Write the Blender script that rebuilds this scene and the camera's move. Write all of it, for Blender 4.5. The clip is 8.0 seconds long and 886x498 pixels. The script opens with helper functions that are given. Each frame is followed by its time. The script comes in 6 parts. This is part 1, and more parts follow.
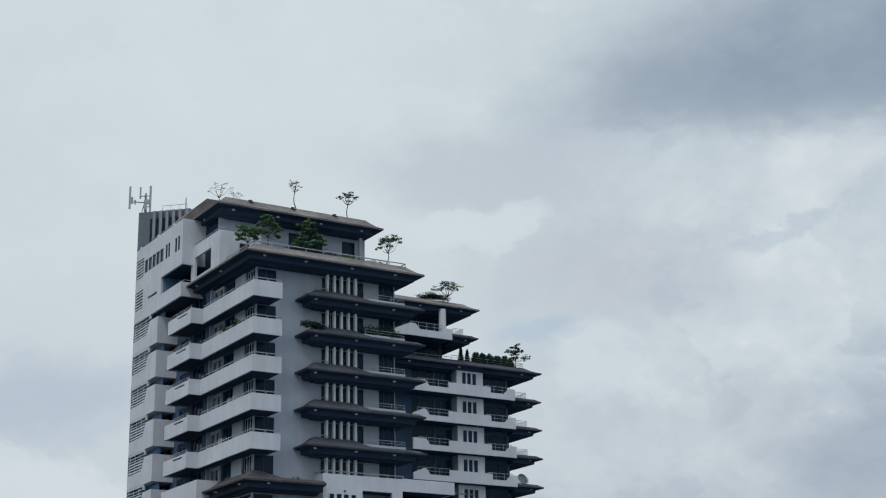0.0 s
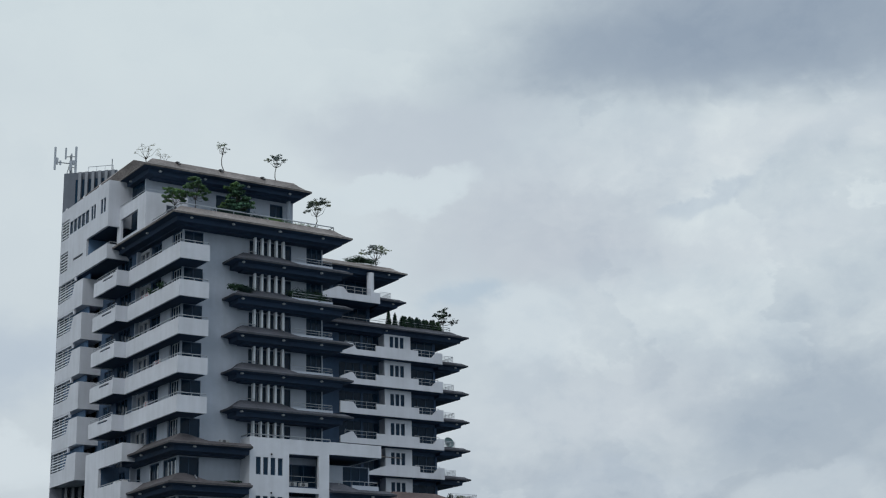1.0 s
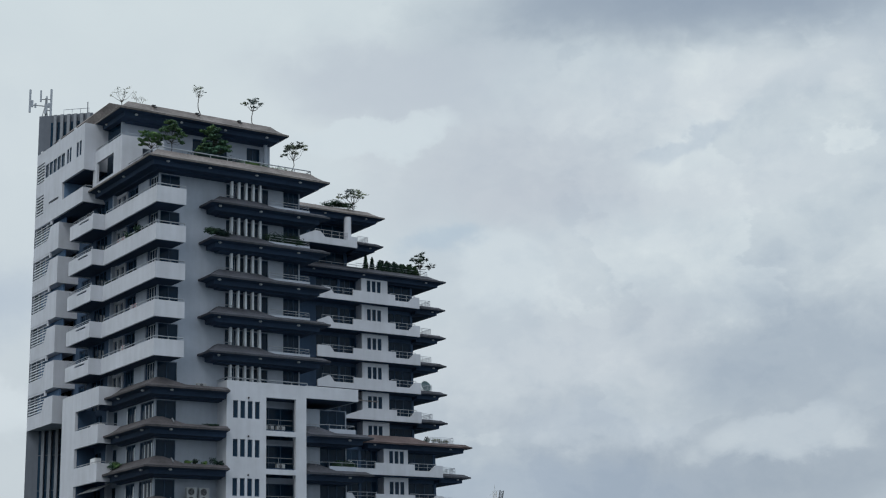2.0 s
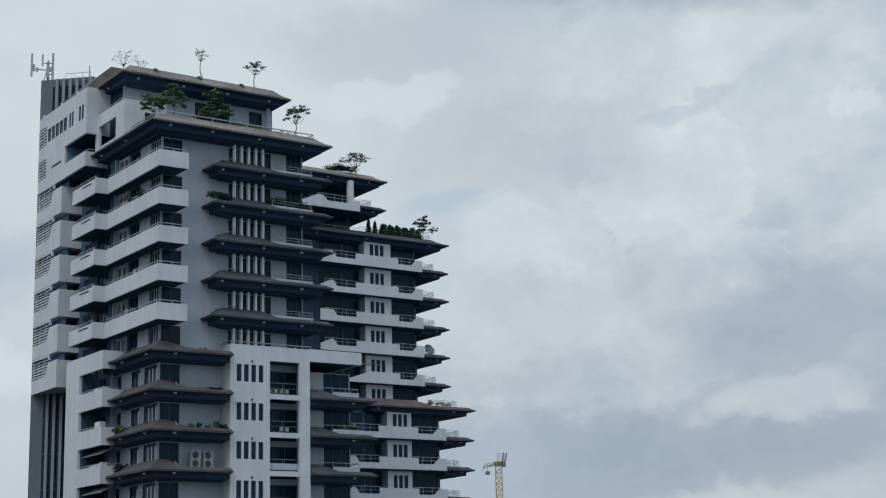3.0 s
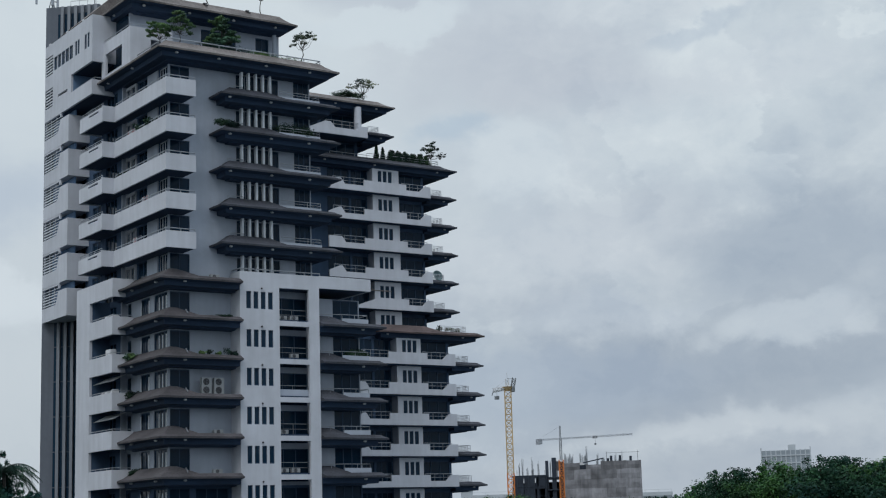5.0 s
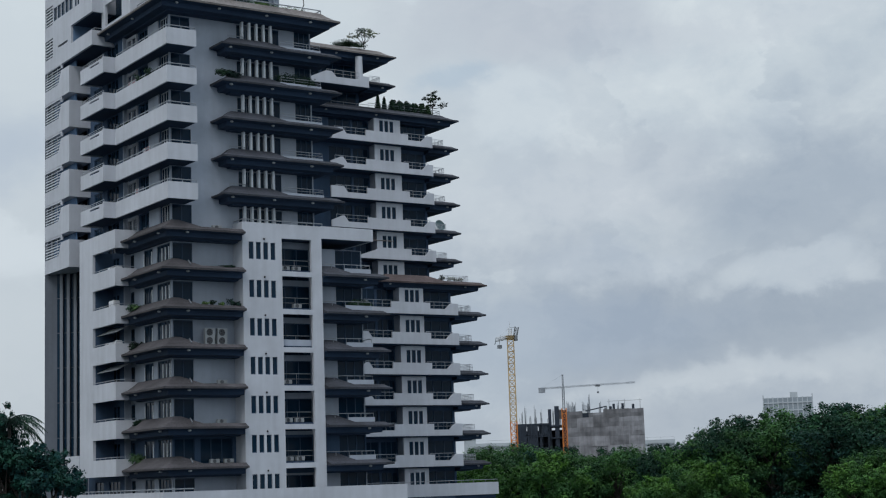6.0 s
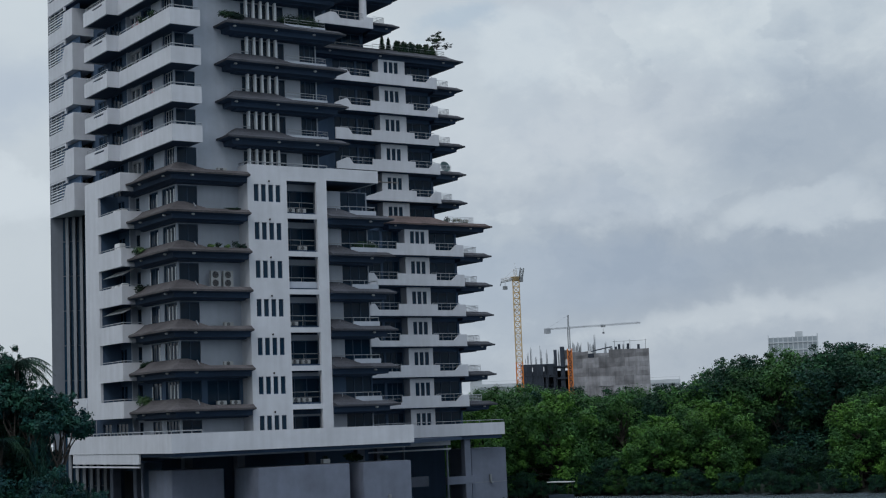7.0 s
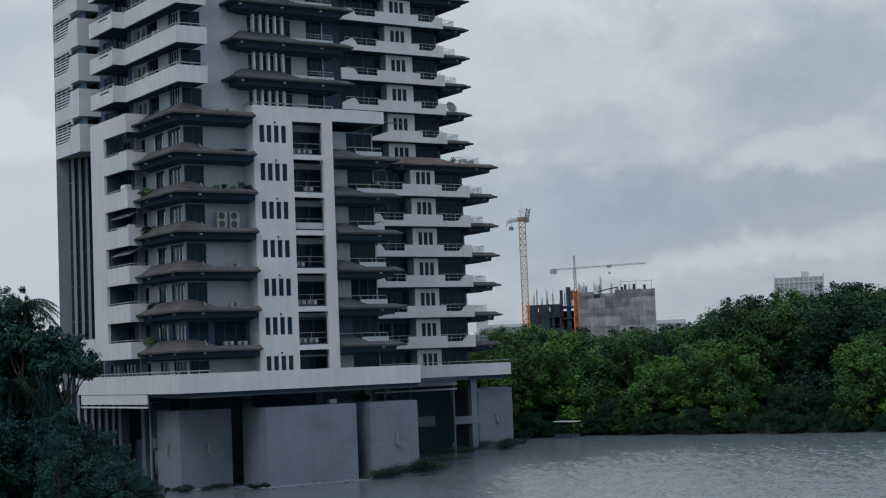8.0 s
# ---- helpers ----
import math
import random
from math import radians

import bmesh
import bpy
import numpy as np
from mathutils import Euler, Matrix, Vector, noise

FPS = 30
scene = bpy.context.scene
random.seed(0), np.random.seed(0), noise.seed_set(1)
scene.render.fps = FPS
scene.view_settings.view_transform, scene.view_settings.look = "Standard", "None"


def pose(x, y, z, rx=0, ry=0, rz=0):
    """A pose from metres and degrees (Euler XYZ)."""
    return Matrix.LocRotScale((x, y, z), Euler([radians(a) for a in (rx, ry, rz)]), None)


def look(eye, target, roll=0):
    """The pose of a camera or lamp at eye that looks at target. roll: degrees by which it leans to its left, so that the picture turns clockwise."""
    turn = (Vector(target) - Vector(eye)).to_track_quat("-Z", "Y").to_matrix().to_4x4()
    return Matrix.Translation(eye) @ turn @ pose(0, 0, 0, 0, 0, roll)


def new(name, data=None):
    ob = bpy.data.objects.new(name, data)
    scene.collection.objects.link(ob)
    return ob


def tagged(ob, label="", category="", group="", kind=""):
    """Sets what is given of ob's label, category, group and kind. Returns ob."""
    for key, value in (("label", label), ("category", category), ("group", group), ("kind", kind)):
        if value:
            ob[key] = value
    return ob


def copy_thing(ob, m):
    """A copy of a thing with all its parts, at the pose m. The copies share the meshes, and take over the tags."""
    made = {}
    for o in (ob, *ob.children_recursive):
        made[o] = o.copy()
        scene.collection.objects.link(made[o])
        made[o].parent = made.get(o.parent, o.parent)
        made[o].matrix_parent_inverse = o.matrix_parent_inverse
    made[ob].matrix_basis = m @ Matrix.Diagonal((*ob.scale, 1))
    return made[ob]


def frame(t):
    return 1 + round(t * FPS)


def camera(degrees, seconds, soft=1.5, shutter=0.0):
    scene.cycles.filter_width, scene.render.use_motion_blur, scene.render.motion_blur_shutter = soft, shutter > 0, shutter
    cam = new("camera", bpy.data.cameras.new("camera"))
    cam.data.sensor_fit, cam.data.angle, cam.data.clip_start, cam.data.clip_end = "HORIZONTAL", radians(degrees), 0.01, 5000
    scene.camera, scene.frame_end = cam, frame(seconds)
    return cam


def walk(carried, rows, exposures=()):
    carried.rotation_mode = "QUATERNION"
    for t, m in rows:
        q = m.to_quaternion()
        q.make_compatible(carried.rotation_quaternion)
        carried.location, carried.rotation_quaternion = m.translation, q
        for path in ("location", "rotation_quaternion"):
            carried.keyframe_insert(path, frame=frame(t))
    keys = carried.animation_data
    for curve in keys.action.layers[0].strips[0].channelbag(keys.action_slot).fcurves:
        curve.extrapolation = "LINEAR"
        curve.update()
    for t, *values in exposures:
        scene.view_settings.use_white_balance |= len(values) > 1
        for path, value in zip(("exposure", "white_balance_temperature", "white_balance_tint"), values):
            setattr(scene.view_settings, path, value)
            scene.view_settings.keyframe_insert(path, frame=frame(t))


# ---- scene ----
# A stepped apartment tower on a lake shore, seen from a window across the water.
# World: x along the tower's long front, y along its flank, z up; the lake lies at z = 0.

cam = camera(31.0, 8.0, soft=1.15)
EYE = (0.0, 0.0, 10.0)
ROWS = [
    (0.0, 107.349, 0.890, -31.018),
    (0.5, 107.127, 1.070, -32.136),
    (1.0, 106.012, 1.208, -33.604),
    (1.5, 105.033, 1.271, -34.241),
    (2.0, 103.999, 1.287, -34.430),
    (3.5, 102.142, 1.474, -34.157),
    (4.0, 101.463, 1.560, -34.061),
    (4.5, 100.807, 1.595, -33.989),
    (6.0, 98.246, 1.965, -33.810),
    (6.5, 97.243, 2.077, -33.702),
    (7.0, 96.155, 2.215, -33.589),
    (7.5, 95.273, 2.255, -33.483),
    (8.0, 94.037, 2.294, -33.363),
]
walk(cam, [(t, pose(*EYE, rx, ry, rz)) for t, rx, ry, rz in ROWS],
     [(0.0, 0.0, 6500, 10), (2.0, 0.0, 6500, 10), (4.0, -0.02, 6450, 10.5), (6.0, -0.04, 6430, 11), (8.0, -0.07, 6430, 11.2)])

# ---------------------------------------------------------------- world and sun
SUN_AZ, SUN_EL = radians(216.0), radians(52.0)      # from +x, towards +y


def make_world():
    w = bpy.data.worlds.new("overcast_sky")
    w.use_nodes = True
    nt = w.node_tree
    nt.nodes.clear()
    N = nt.nodes.new
    L = nt.links.new
    out = N("ShaderNodeOutputWorld")
    bg = N("ShaderNodeBackground")
    sky = N("ShaderNodeTexSky")
    sky.sky_type = "NISHITA"
    sky.sun_disc = False
    sky.sun_elevation = SUN_EL
    sky.sun_rotation = math.pi / 2 - SUN_AZ
    sky.air_density, sky.dust_density = 1.0, 2.0
    co = N("ShaderNodeTexCoord")

    def dot(v):
        d = N("ShaderNodeVectorMath")
        d.operation = "DOT_PRODUCT"
        d.inputs[1].default_value = v
        L(co.outputs["Generated"], d.inputs[0])
        return d.outputs["Value"]

    def calc(op, *args):
        m = N("ShaderNodeMath")
        m.operation = op
        for k, v in enumerate(args):
            if isinstance(v, (int, float)):
                m.inputs[k].default_value = v
            else:
                L(v, m.inputs[k])
        return m.outputs[0]

    # sky coordinates: u to the right, v up, w ahead, for the side of the sky behind the tower
    yaw = radians(-33.5)
    u, v, ahead = dot((math.cos(yaw), math.sin(yaw), 0)), dot((0, 0, 1)), dot((-math.sin(yaw), math.cos(yaw), 0))
    uvw = N("ShaderNodeCombineXYZ")
    for k, q in enumerate((u, v, ahead)):
        L(q, uvw.inputs[k])

    def noisy(scale, detail, rough, stretch, shift, distort=0.0):
        mp = N("ShaderNodeMapping")
        mp.inputs["Scale"].default_value = stretch
        mp.inputs["Location"].default_value = shift
        n = N("ShaderNodeTexNoise")
        n.inputs["Scale"].default_value = scale
        n.inputs["Detail"].default_value = detail
        n.inputs["Roughness"].default_value = rough
        n.inputs["Distortion"].default_value = distort
        L(uvw.outputs[0], mp.inputs["Vector"])
        L(mp.outputs["Vector"], n.inputs["Vector"])
        return n.outputs["Fac"]

    def ramp(src, stops):
        r = N("ShaderNodeValToRGB")
        r.color_ramp.interpolation = "EASE"
        e = r.color_ramp.elements
        while len(e) < len(stops):
            e.new(0.5)
        for k, (p, c) in enumerate(stops):
            e[k].position = p
            e[k].color = (*c, 1)
        L(src, r.inputs["Fac"])
        return r.outputs["Color"]

    def mix(kind, fac, a, b):
        m = N("ShaderNodeMix")
        m.data_type, m.blend_type = "RGBA", kind
        for sock, q in ((m.inputs[0], fac), (m.inputs[6], a), (m.inputs[7], b)):
            if isinstance(q, (int, float)):
                sock.default_value = q
            elif isinstance(q, tuple):
                sock.default_value = (*q, 1)
            else:
                L(q, sock)
        return m.outputs[2]

    wu = noisy(7.0, 5.0, 0.55, (1, 1.3, 1), (3.1, 0.2, 0.7), 0.2)
    wv = noisy(8.0, 5.0, 0.55, (1, 1.3, 1), (7.4, 2.2, 1.7), 0.2)
    fine = noisy(22.0, 7.0, 0.6, (1, 1.3, 1), (1.3, 5.0, 0.4), 0.2)
    finer = noisy(26.0, 7.0, 0.6, (1, 1.3, 1), (8.3, 1.0, 3.4), 0.2)
    uu = calc("MULTIPLY_ADD", calc("SUBTRACT", wu, 0.5), 0.13, calc("MULTIPLY_ADD", calc("SUBTRACT", finer, 0.5), 0.05, u))
    vv = calc("MULTIPLY_ADD", calc("SUBTRACT", wv, 0.5), 0.07, calc("MULTIPLY_ADD", calc("SUBTRACT", fine, 0.5), 0.036, v))
    cloud = ramp(v, [(0.0, (0.555, 0.62, 0.668)), (0.12, (0.585, 0.65, 0.69)), (0.30, (0.645, 0.72, 0.755)), (0.43, (0.65, 0.735, 0.765)), (0.60, (0.70, 0.80, 0.88)), (1.0, (0.95, 1.06, 1.18))])
    # broad uneven veil, and smaller puffs on it
    keep = ramp(calc("MULTIPLY_ADD", v, -0.45, calc("ADD", u, 0.30)), [(0.0, (0.12, 0.12, 0.12)), (0.16, (0.30, 0.30, 0.30)), (0.30, (1.0, 1.0, 1.0))])
    veil = ramp(noisy(4.6, 7.0, 0.55, (1, 1.6, 1), (0.6, 0.35, 0.9), 0.25), [(0.40, (0.78, 0.80, 0.85)), (0.50, (0.91, 0.92, 0.94)), (0.56, (1.0, 1.0, 1.0))])
    cloud = mix("MULTIPLY", calc("MULTIPLY", keep, 0.75), cloud, veil)
    # lit upper sides and grey undersides of the cloud heaps
    high = noisy(8.5, 8.0, 0.55, (1, 1.25, 1), (2.2, 0.85, 1.1), 0.15)
    low = noisy(8.5, 8.0, 0.55, (1, 1.25, 1), (2.2, 0.885, 1.1), 0.15)
    relief = ramp(calc("MULTIPLY_ADD", calc("SUBTRACT", high, low), 2.2, 0.5), [(0.22, (0.86, 0.88, 0.91)), (0.5, (0.97, 0.975, 0.98)), (0.78, (1.05, 1.045, 1.035))])
    cloud = mix("MULTIPLY", calc("MULTIPLY", keep, 0.75), cloud, relief)
    # heaps with crisp bright rims
    heap = ramp(noisy(6.2, 9.0, 0.56, (1, 1.5, 1), (5.7, 3.15, 0.3), 0.1), [(0.44, (0.87, 0.885, 0.91)), (0.505, (0.92, 0.93, 0.945)), (0.523, (1.055, 1.05, 1.04)), (0.66, (0.97, 0.975, 0.985))])
    cloud = mix("MULTIPLY", calc("MULTIPLY", keep, 0.8), cloud, heap)
    # banks of heavier and lighter cloud: middle, half width, rise, drop, slope, colour, strength, hardness of the edge
    upper = (
        (0.232, 0.415, 0.160, 0.075, 0.052, 0.05, (0.365, 0.435, 0.510), 0.95),
        (0.192, 0.385, 0.13, 0.045, 0.028, 0.06, (0.305, 0.375, 0.460), 0.9),
        (0.000, 0.343, 0.075, 0.024, 0.024, -0.05, (0.49, 0.55, 0.62), 0.7),
        (0.060, 0.286, 0.085, 0.036, 0.030, 0.05, (0.515, 0.565, 0.625), 0.7),
        (-0.018, 0.314, 0.052, 0.010, 0.016, 0.16, (0.645, 0.725, 0.765), 0.95, 5.0),
        (0.075, 0.222, 0.06, 0.026, 0.022, 0.0, (0.62, 0.69, 0.735), 0.6),
        (0.172, 0.307, 0.026, 0.006, 0.009, 0.35, (0.46, 0.545, 0.63), 0.6, 2.2))
    middle = (
        (0.19, 0.332, 0.085, 0.016, 0.014, 0.12, (0.64, 0.705, 0.745), 0.85),
        (0.13, 0.265, 0.07, 0.016, 0.022, 0.0, (0.535, 0.585, 0.645), 0.5),
        (0.215, 0.275, 0.05, 0.022, 0.018, 0.0, (0.62, 0.685, 0.73), 0.6),
        (0.022, 0.240, 0.024, 0.010, 0.010, 0.1, (0.45, 0.555, 0.65), 0.7),
        (0.062, 0.226, 0.028, 0.022, 0.030, 0.0, (0.645, 0.72, 0.76), 0.7, 3.5),
        (0.13, 0.175, 0.06, 0.030, 0.022, 0.10, (0.555, 0.61, 0.66), 0.55),
        (0.245, 0.168, 0.100, 0.030, 0.030, 0.10, (0.385, 0.455, 0.530), 0.88),
        (0.19, 0.100, 0.14, 0.024, 0.022, 0.06, (0.345, 0.408, 0.482), 0.95))
    lower = (
        (0.07, 0.168, 0.075, 0.030, 0.030, 0.0, (0.63, 0.69, 0.735), 0.55),
        (0.25, 0.105, 0.120, 0.045, 0.034, 0.06, (0.39, 0.455, 0.525), 0.7),
        (0.090, 0.090, 0.080, 0.020, 0.016, 0.0, (0.37, 0.445, 0.54), 0.8),
        (0.225, 0.124, 0.060, 0.012, 0.016, 0.12, (0.56, 0.63, 0.685), 0.75, 3.5),
        (0.030, 0.070, 0.050, 0.050, 0.035, 0.0, (0.40, 0.475, 0.560), 0.6),
        (0.115, 0.128, 0.040, 0.010, 0.012, 0.0, (0.53, 0.60, 0.67), 0.5),
        (0.19, 0.066, 0.09, 0.009, 0.010, 0.10, (0.58, 0.645, 0.695), 0.7),
        (0.14, 0.036, 0.14, 0.014, 0.014, 0.0, (0.43, 0.495, 0.565), 0.8),
        (-0.275, 0.200, 0.07, 0.030, 0.020, 0.0, (0.46, 0.54, 0.63), 0.75),
        (-0.275, 0.158, 0.05, 0.016, 0.024, -0.5, (0.66, 0.73, 0.77), 0.9, 3.5))
    for bank in upper + middle + lower:
        cu, cv, ru, up, down, slope, colour, strength = bank[:8]
        edge = bank[8] if len(bank) > 8 else 1.7
        du = calc("SUBTRACT", uu, cu)
        if cv > 0.38:
            du = calc("SUBTRACT", du, calc("MULTIPLY", calc("SUBTRACT", v, cv), 1.1))
        dv = calc("SUBTRACT", calc("SUBTRACT", vv, cv), calc("MULTIPLY", du, slope))
        dv = calc("SUBTRACT", calc("DIVIDE", calc("MAXIMUM", dv, 0.0), up), calc("DIVIDE", calc("MINIMUM", dv, 0.0), down))
        q = calc("ADD", calc("POWER", calc("ABSOLUTE", calc("DIVIDE", du, ru)), 2.0), calc("POWER", dv, 2.0))
        q = calc("MULTIPLY", calc("EXPONENT", calc("MULTIPLY", calc("POWER", q, edge), -0.8)), strength)
        q = calc("MULTIPLY", q, calc("GREATER_THAN", ahead, 0.0))
        cloud = mix("MIX", q, cloud, colour)
    wisp = ramp(fine, [(0.35, (0.915, 0.93, 0.95)), (0.52, (1.0, 1.0, 1.0)), (0.65, (1.065, 1.055, 1.04))])
    cloud = mix("MULTIPLY", calc("MULTIPLY", keep, 0.9), cloud, wisp)
    grey = mix("MIX", 0.94, mix("MULTIPLY", 1.0, sky.outputs["Color"], (0.09, 0.09, 0.09)), cloud)
    L(grey, bg.inputs["Color"])
    bg.inputs["Strength"].default_value = 1.0
    L(bg.outputs[0], out.inputs["Surface"])
    scene.world = w


make_world()
sun_data = bpy.data.lights.new("sun", "SUN")
sun_data.energy, sun_data.angle, sun_data.color = 1.05, radians(24), (1.0, 0.985, 0.97)
sun = new("sun", sun_data)
sun.matrix_world = look((40 + 60 * math.cos(SUN_AZ), 60 * math.sin(SUN_AZ), 120), (40, 0, 120 - 60 * math.tan(SUN_EL)))


# ---------------------------------------------------------------- materials
def material(name, colour, rough=0.6, metal=0.0, grain=0.0, grain_scale=3.0, stain=0.0, stain_scale=0.25, bump=0.0,
             bump_scale=12.0, streak=0.0, spread=0.0, coat=0.0):
    """A painted or raw surface: base colour, fine grain, broad stains, rain streaks, relief; spread varies piece by piece."""
    m = bpy.data.materials.new(name)
    m.use_nodes = True
    nt = m.node_tree
    N, L = nt.nodes.new, nt.links.new
    b = nt.nodes["Principled BSDF"]
    b.inputs["Roughness"].default_value = rough
    b.inputs["Metallic"].default_value = metal
    b.inputs["Coat Weight"].default_value = coat
    co = N("ShaderNodeTexCoord")

    def noise_at(scale, stretch=(1, 1, 1), detail=4.0):
        mp = N("ShaderNodeMapping")
        mp.inputs["Scale"].default_value = stretch
        n = N("ShaderNodeTexNoise")
        n.inputs["Scale"].default_value = scale
        n.inputs["Detail"].default_value = detail
        L(co.outputs["Object"], mp.inputs["Vector"])
        L(mp.outputs["Vector"], n.inputs["Vector"])
        return n.outputs["Fac"]

    value = None

    def times(src, amount):
        nonlocal value
        k = N("ShaderNodeMapRange")
        k.inputs["From Min"].default_value, k.inputs["From Max"].default_value = 0.3, 0.7
        k.inputs["To Min"].default_value, k.inputs["To Max"].default_value = 1 - amount, 1 + amount * 0.5
        L(src, k.inputs["Value"])
        if value is None:
            value = k.outputs["Result"]
        else:
            mm = N("ShaderNodeMath")
            mm.operation = "MULTIPLY"
            L(value, mm.inputs[0])
            L(k.outputs["Result"], mm.inputs[1])
            value = mm.outputs[0]

    if grain:
        times(noise_at(grain_scale), grain)
    if stain:
        times(noise_at(stain_scale, detail=6.0), stain)
    if streak:
        times(noise_at(1.6, (1, 1, 0.08), 5.0), streak)
    if spread:
        info = N("ShaderNodeObjectInfo")
        isl = N("ShaderNodeNewGeometry")
        add = N("ShaderNodeMath")
        add.operation = "ADD"
        L(info.outputs["Random"], add.inputs[0])
        L(isl.outputs["Random Per Island"], add.inputs[1])
        half = N("ShaderNodeMath")
        half.operation = "MULTIPLY_ADD"
        L(add.outputs[0], half.inputs[0])
        half.inputs[1].default_value, half.inputs[2].default_value = 0.2, 0.3
        times(half.outputs[0], spread)
    if value is None:
        b.inputs["Base Color"].default_value = (*colour, 1)
    else:
        mx = N("ShaderNodeVectorMath")
        mx.operation = "SCALE"
        mx.inputs[0].default_value = colour
        L(value, mx.inputs["Scale"])
        L(mx.outputs[0], b.inputs["Base Color"])
    if bump:
        bp = N("ShaderNodeBump")
        bp.inputs["Strength"].default_value = bump
        bp.inputs["Distance"].default_value = 0.05
        L(noise_at(bump_scale), bp.inputs["Height"])
        L(bp.outputs[0], b.inputs["Normal"])
    return m


def tile_material(name, colour):
    """Roof shingles in courses: fine steps down the slope, with weathered patches."""
    m = material(name, colour, rough=0.75, grain=0.35, grain_scale=6.0, stain=0.45, stain_scale=0.5)
    nt = m.node_tree
    N, L = nt.nodes.new, nt.links.new
    b = nt.nodes["Principled BSDF"]
    co = N("ShaderNodeTexCoord")
    wv = N("ShaderNodeTexWave")
    wv.bands_direction = "Z"
    wv.wave_profile = "SAW"
    wv.inputs["Scale"].default_value = 2.2
    wv.inputs["Distortion"].default_value = 0.4
    L(co.outputs["Object"], wv.inputs["Vector"])
    bp = N("ShaderNodeBump")
    bp.inputs["Strength"].default_value = 0.6
    bp.inputs["Distance"].default_value = 0.05
    L(wv.outputs["Fac"], bp.inputs["Height"])
    L(bp.outputs[0], b.inputs["Normal"])
    return m


def glass_material(name, tint, clear):
    m = bpy.data.materials.new(name)
    m.use_nodes = True
    b = m.node_tree.nodes["Principled BSDF"]
    b.inputs["Base Color"].default_value = (*tint, 1)
    b.inputs["Roughness"].default_value = 0.04
    b.inputs["IOR"].default_value = 1.3
    b.inputs["Specular IOR Level"].default_value = 0.20
    b.inputs["Transmission Weight"].default_value = clear
    return m


def leaf_material(name, colour, spread=0.5):
    """Foliage: leaf by leaf and tree by tree uneven; noise drifts of yellow-green put lit tips into the colour."""
    m = material(name, colour, rough=0.55, spread=spread, stain=0.45, stain_scale=0.6)
    nt = m.node_tree
    N, L = nt.nodes.new, nt.links.new
    b = nt.nodes["Principled BSDF"]
    b.inputs["Specular IOR Level"].default_value = 0.12
    scale = b.inputs["Base Color"].links[0].from_node
    n = N("ShaderNodeTexNoise")
    n.inputs["Scale"].default_value = 0.33
    n.inputs["Detail"].default_value = 5.0
    n.inputs["Roughness"].default_value = 0.65
    L(N("ShaderNodeTexCoord").outputs["Object"], n.inputs["Vector"])
    r = N("ShaderNodeValToRGB")
    r.color_ramp.elements[0].position, r.color_ramp.elements[1].position = 0.42, 0.66
    r.color_ramp.elements[0].color = (*[c * k for c, k in zip(colour, (0.75, 0.80, 0.95))], 1)
    r.color_ramp.elements[1].color = (*[c * k for c, k in zip(colour, (1.95, 1.7, 0.95))], 1)
    L(n.outputs["Fac"], r.inputs["Fac"])
    L(r.outputs["Color"], scale.inputs[0])
    return m


def water_material():
    m = bpy.data.materials.new("lake_water")
    m.use_nodes = True
    nt = m.node_tree
    N, L = nt.nodes.new, nt.links.new
    b = nt.nodes["Principled BSDF"]
    b.inputs["Base Color"].default_value = (0.092, 0.122, 0.144, 1)
    b.inputs["Roughness"].default_value = 0.22
    b.inputs["IOR"].default_value = 1.6
    co = N("ShaderNodeTexCoord")
    hs = None
    for scale, stretch, amount in ((2.2, (1.0, 0.6, 1), 1.0), (5.0, (1, 0.7, 1), 0.5)):
        mp = N("ShaderNodeMapping")
        mp.inputs["Scale"].default_value = stretch
        mp.inputs["Rotation"].default_value = (0, 0, radians(57))
        n = N("ShaderNodeTexNoise")
        n.inputs["Scale"].default_value = scale
        n.inputs["Detail"].default_value = 3.0
        L(co.outputs["Object"], mp.inputs["Vector"])
        L(mp.outputs["Vector"], n.inputs["Vector"])
        k = N("ShaderNodeMath")
        k.operation = "MULTIPLY"
        k.inputs[1].default_value = amount
        L(n.outputs["Fac"], k.inputs[0])
        if hs is None:
            hs = k.outputs[0]
        else:
            a = N("ShaderNodeMath")
            a.operation = "ADD"
            L(hs, a.inputs[0])
            L(k.outputs[0], a.inputs[1])
            hs = a.outputs[0]
    bp = N("ShaderNodeBump")
    bp.inputs["Strength"].default_value = 0.06
    bp.inputs["Distance"].default_value = 0.05
    L(hs, bp.inputs["Height"])
    L(bp.outputs[0], b.inputs["Normal"])
    return m


WHITE = material("white_paint", (0.530, 0.556, 0.608), 0.7, grain=0.03, grain_scale=2.0, stain=0.10, stain_scale=0.3, streak=0.08, bump=0.12)
# White walls again, darker: shade under the eaves is put in.
PLASTER = material("shaded_white_plaster", (0.388, 0.434, 0.510), 0.8, grain=0.04, grain_scale=2.0, stain=0.12, stain_scale=0.35, streak=0.07, bump=0.12)
CORE = material("grey_core_render", (0.118, 0.136, 0.165), 0.85, grain=0.06, stain=0.15, stain_scale=0.2, streak=0.12, bump=0.2)
PIPE = material("grey_pipe", (0.20, 0.22, 0.25), 0.6, grain=0.1)
# Undersides and slabs: navy shade under the eaves is put into the colour.
SOFFIT = material("shaded_soffit", (0.023, 0.048, 0.094), 0.9, grain=0.08, stain=0.25)
SLATE = tile_material("dark_shingle", (0.060, 0.066, 0.084))
BROWN = tile_material("weathered_brown_shingle", (0.205, 0.186, 0.178))
DUSK = tile_material("grey_brown_shingle", (0.090, 0.084, 0.092))
